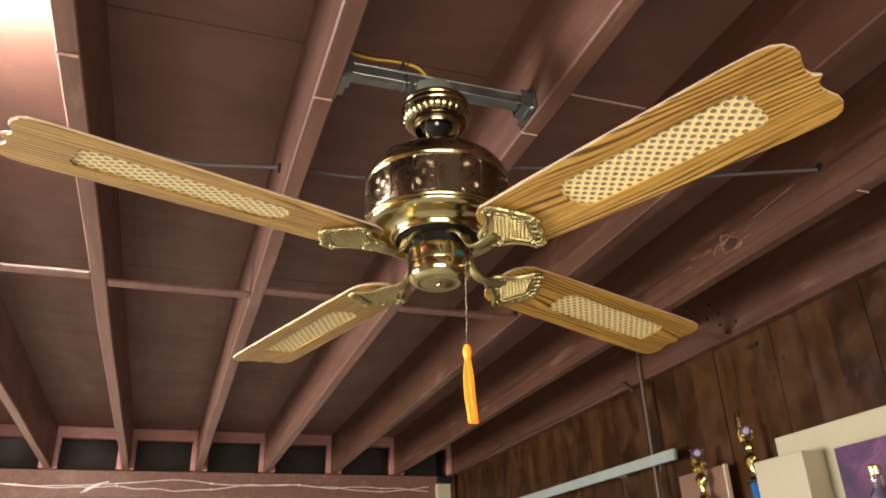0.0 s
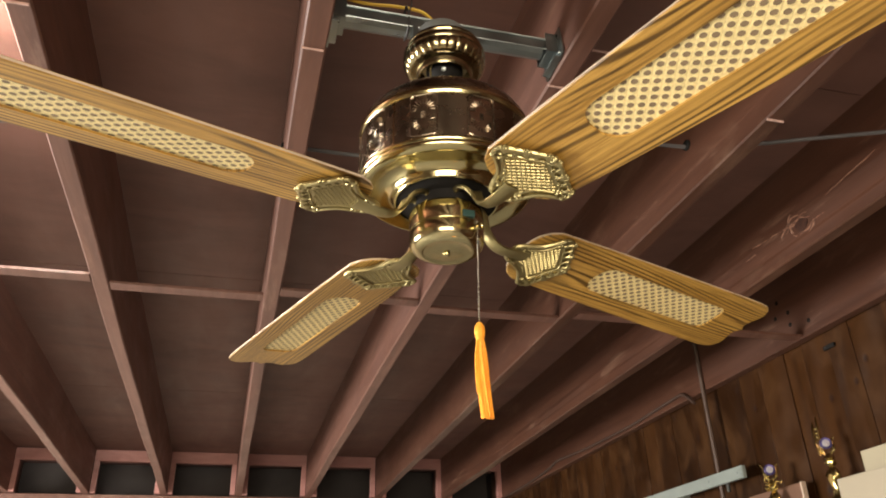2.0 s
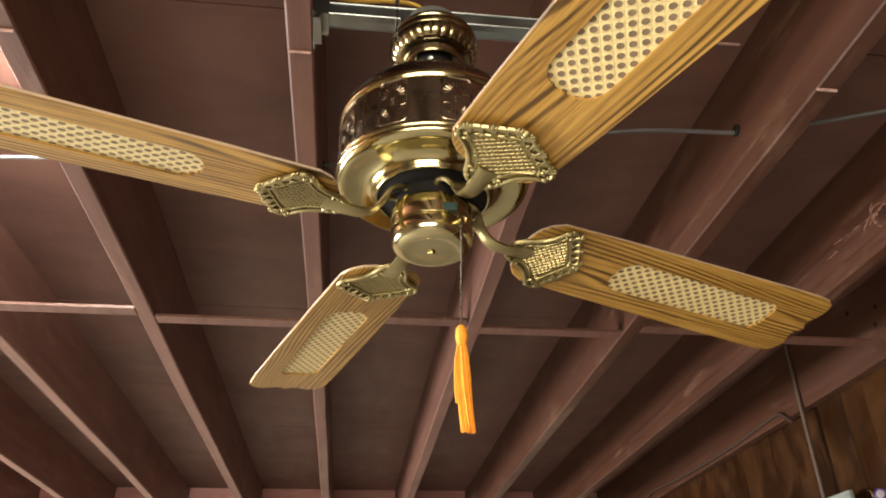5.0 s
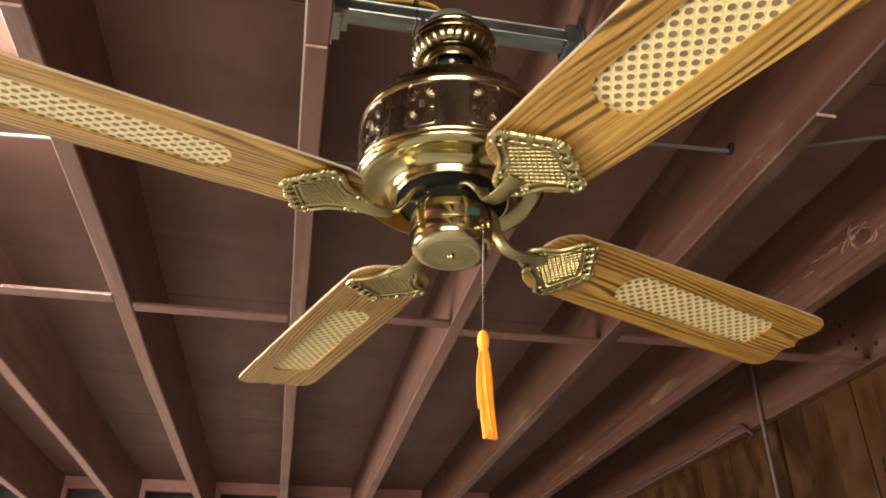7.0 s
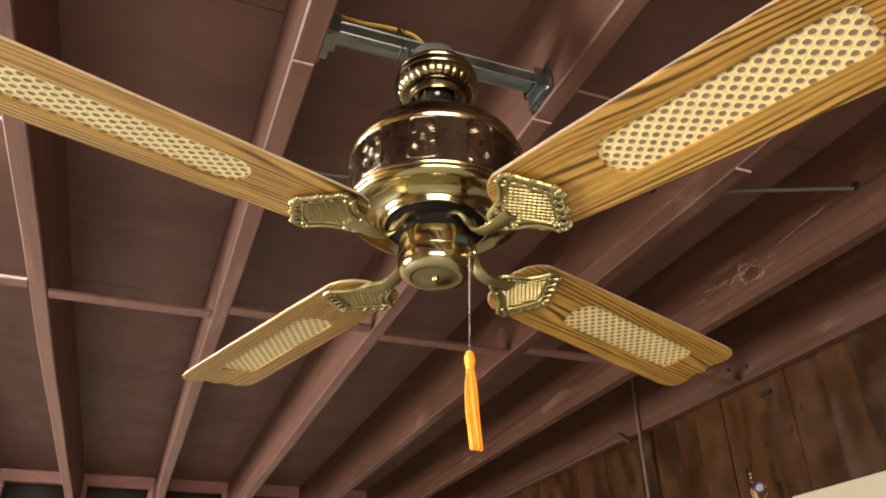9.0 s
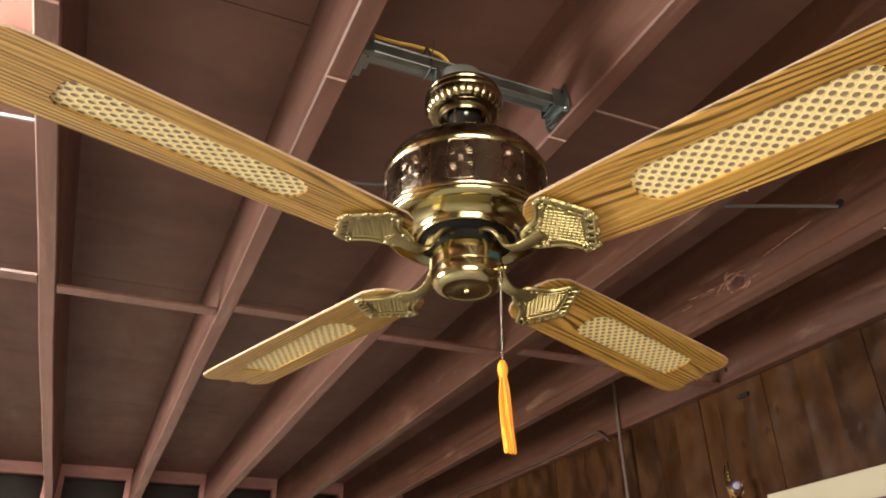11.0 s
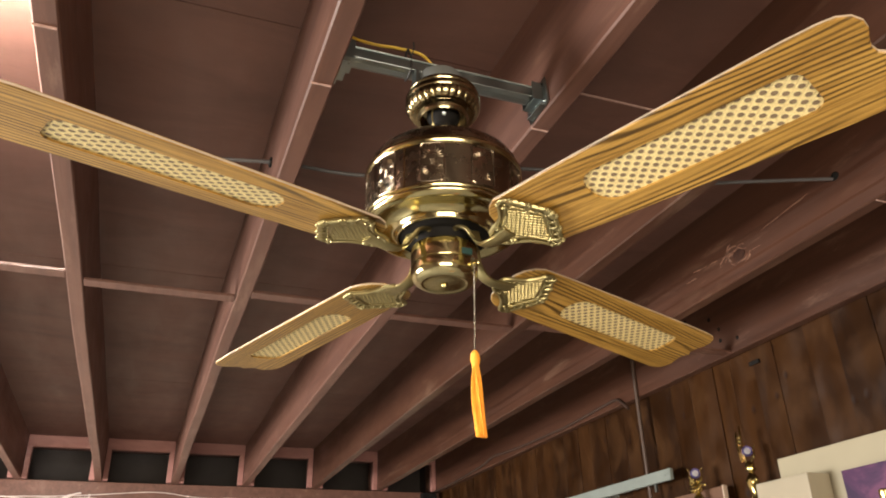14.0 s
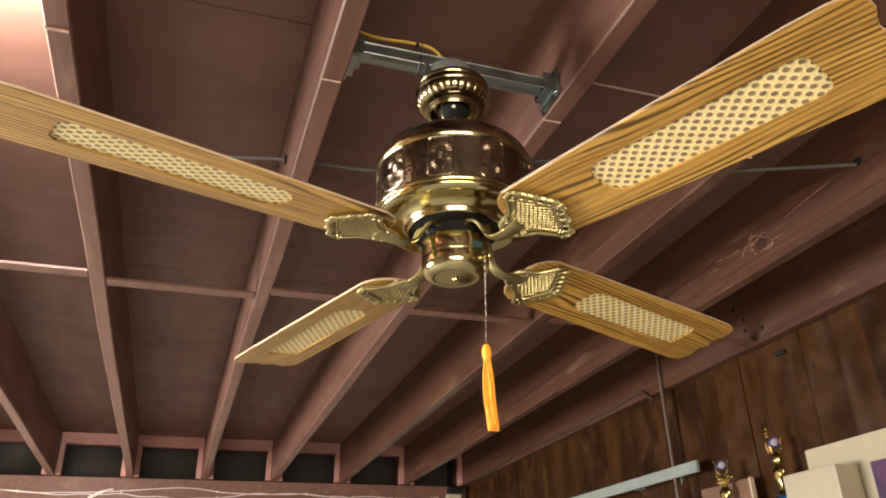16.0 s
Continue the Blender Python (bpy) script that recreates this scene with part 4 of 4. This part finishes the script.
bot = thing("bottle", pose(1.33, 0.485, SHELF_Z), "clear glass bottle with a gold cap", "bottle")
part("glass_body", lathe(bmesh.new(), [(0.026, 0.0), (0.03, 0.004), (0.03, 0.085), (0.026, 0.1), (0.016, 0.115), (0.0125, 0.13), (0.0125, 0.148)], 32), GLASS, bot, smooth=True)
part("cap", lathe(bmesh.new(), [(0.0145, 0.1485), (0.0155, 0.151), (0.0155, 0.172), (0.013, 0.175)], 24, lambda a, i: 1 + 0.03 * math.cos(14 * a)), GOLD, bot, smooth=True)

pl = thing("wooden_plaque", pose(1.425, 1.15, SHELF_Z), "brown wooden plaque with a pale edge on the shelf", "plaque")
part("plaque_face", box_bm(-0.016, 0.0, 0.006, 0.26, 0.0, 0.295, bevel=0.002), DARKBOARD, pl)
part("plaque_edge", box_bm(-0.0165, 0.0005, 0.0, 0.0055, 0.0, 0.297, bevel=0.001), PALE_EDGE, pl, "pale edge strip")


def trophy(m, label, column, arms_up):
    """Gilt loving-cup style figure: base, foil column, plinth, waisted stem, ornament with a disc."""
    t = thing("trophy", m, label, "trophy", "trophies")
    part("base", box_bm(-0.035, 0.035, -0.035, 0.035, 0.0, 0.03, bevel=0.004), DARKBOARD, t)
    part("column", box_bm(-0.017, 0.017, -0.017, 0.017, 0.0305, column, bevel=0.003), BLUE, t, "blue foil column")
    part("plinth", box_bm(-0.026, 0.026, -0.026, 0.026, column + 0.0005, column + 0.007, bevel=0.002), BLACK_GLOSS, t)
    z = column + 0.0075
    bm = lathe(bmesh.new(), [(0.022, z), (0.021, z + 0.005), (0.012, z + 0.012), (0.0085, z + 0.028), (0.015, z + 0.05), (0.019, z + 0.066), (0.014, z + 0.08), (0.0075, z + 0.09), (0.015, z + 0.097), (0.0155, z + 0.101), (0.009, z + 0.106), (0.0155, z + 0.111), (0.014, z + 0.116), (0.008, z + 0.124)], 20, lambda a, i: 1 + 0.12 * math.cos(5 * a + i))
    part("stem", bm, GOLD, t, smooth=True)
    top = z + 0.122
    bm = bmesh.new()
    for s in (1, -1):
        tube(bm, smooth_path([(0, 0.004 * s, top), (0, 0.015 * s, top + 0.012), (0, 0.019 * s, top + 0.026), (0, 0.018 * s, top + 0.04), (0, 0.026 * s, top + 0.05)], 5), [0.0048] * 10 + [0.004] * 6 + [0.003, 0.0025, 0.002, 0.0015, 0.0008], 7)
    if arms_up:
        # two upright wings joined by cross pieces behind the disc
        for y0, y1, h in ((0.0115, 0.0115, 0.112), (0.0225, 0.0235, 0.096)):
            tube(bm, smooth_path([(0, y0 * 0.8, top + 0.0), (0, y0, top + 0.03), (0, y1, top + 0.07), (0, y1 - 0.002, top + h)], 6), [0.0052] * 8 + [0.0046] * 6 + [0.004, 0.0036, 0.003, 0.0022, 0.0012], 7)
        for q in (0.038, 0.05, 0.062, 0.074):
            tube(bm, [(0, 0.0115, top + q), (0.001, 0.017, top + q + 0.003), (0, 0.0228, top + q + 0.002)], 0.0036, 6)
    else:
        # crumpled leaves under the disc
        lrng = random.Random(21)
        for q in range(26):
            a, h = lrng.uniform(0, 6.28), lrng.uniform(-0.03, 0.012)
            r = 0.025 * math.sqrt(max(0.05, 1 - ((h + 0.01) / 0.026) ** 2))
            ball(bm, (r * math.cos(a) * 0.7, r * math.sin(a), top + h), lrng.uniform(0.0035, 0.0065), 6, (0.7, 1.1, 0.6))
    part("ornament", bm, GOLD, t, smooth=True)
    d = part("disc", lathe(bmesh.new(), [(0.014, 0), (0.0165, 0.001), (0.0165, 0.004), (0.015, 0.005), (0.0124, 0.0038)], 28), MEDAL_FACE, t, "violet and silver disc", True)
    d.matrix_local = pose(-0.001, 0, top + 0.032, 0, -90, 12)
    part("disc_face", lathe(bmesh.new(), [(0.0102, 0.0036), (0.0102, 0.0052), (0.009, 0.0058)], 20), SILVER, d, "pale silver face of the disc", True)
    return t


trophy(pose(1.375, 1.235, SHELF_Z, 0, 0, 48), "small gilt trophy with a violet disc", 0.185, False)
trophy(pose(1.395, 0.995, SHELF_Z, 0, 0, 48), "tall gilt trophy with blue foil column", 0.211, True)

# ---- north end: lamp string, post and box ----
crng = random.Random(12)
for n, (dz, ph) in enumerate(((0.0, 0.0), (0.012, 2.1))):
    st = thing("light_string", pose(0, 0, 0), "thin pale lamp cord draped along the timber plate", "cord", "cords")
    pts = []
    for k in range(34):
        x = -2.2 + k * 0.105
        pts.append((x, END_Y - 0.006 - 0.004 * n, 2.312 + dz + 0.016 * math.sin(x * 3.1 + ph) + 0.01 * math.sin(x * 7.3 + ph * 2) + crng.uniform(-0.006, 0.006)))
    part("cord", tube(bmesh.new(), smooth_path(pts, 4), 0.0023, 6), WIRE_WHITE, st, smooth=True)
    for k in range(0, 34, 5):
        bm = bmesh.new()
        ball(bm, Vector(pts[k]) + Vector((0, -0.003, 0)), 0.0055, 7, (1.4, 1, 1))
        part("clip", bm, WIRE_WHITE, st, smooth=True)
pk = thing("cord_knot", pose(-0.74, END_Y - 0.008, 2.305), "bundled pale cord plug hanging on the plate", "plug")
part("plug_body", tube(bmesh.new(), smooth_path([(-0.07, 0, -0.034), (-0.03, 0, -0.01), (0.03, 0, 0.02), (0.07, 0, 0.03)], 5), [0.003] * 3 + [0.0085] * 7 + [0.004] * 6, 8), WIRE_WHITE, pk, smooth=True)
post = thing("corner_post", pose(1.335, END_Y - 0.03, 0), "pale painted post in the corner", "post")
part("post_timber", box_bm(-0.02, 0.07, -0.02, 0.028, 0.0, 2.345, bevel=0.003), CREAM, post)
bx = thing("sensor_box", pose(1.36, END_Y - 0.06, 2.346), "small black box on top of the post", "box")
part("shell", box_bm(-0.045, 0.05, -0.02, 0.03, 0.0, 0.04, bevel=0.005), BLACK, bx)

# ---- bare lamp between two joists, west of the fan ----
lamp = thing("bulb_holder", pose(-0.8, 0.1, CEIL), "lit bare bulb in a white porcelain holder on the sheathing", "ceiling lamp")
part("holder_base", lathe(bmesh.new(), [(0.056, -0.0005), (0.057, -0.012), (0.05, -0.02), (0.03, -0.026), (0.024, -0.05), (0.022, -0.052)], 40), FIXTURE, lamp, "white porcelain base", True)
part("bulb", lathe(bmesh.new(), [(0.013, -0.0525), (0.016, -0.07), (0.026, -0.09), (0.031, -0.112), (0.028, -0.132), (0.018, -0.146), (0.004, -0.151)], 32), GLOW, lamp, "lit glass bulb", True)
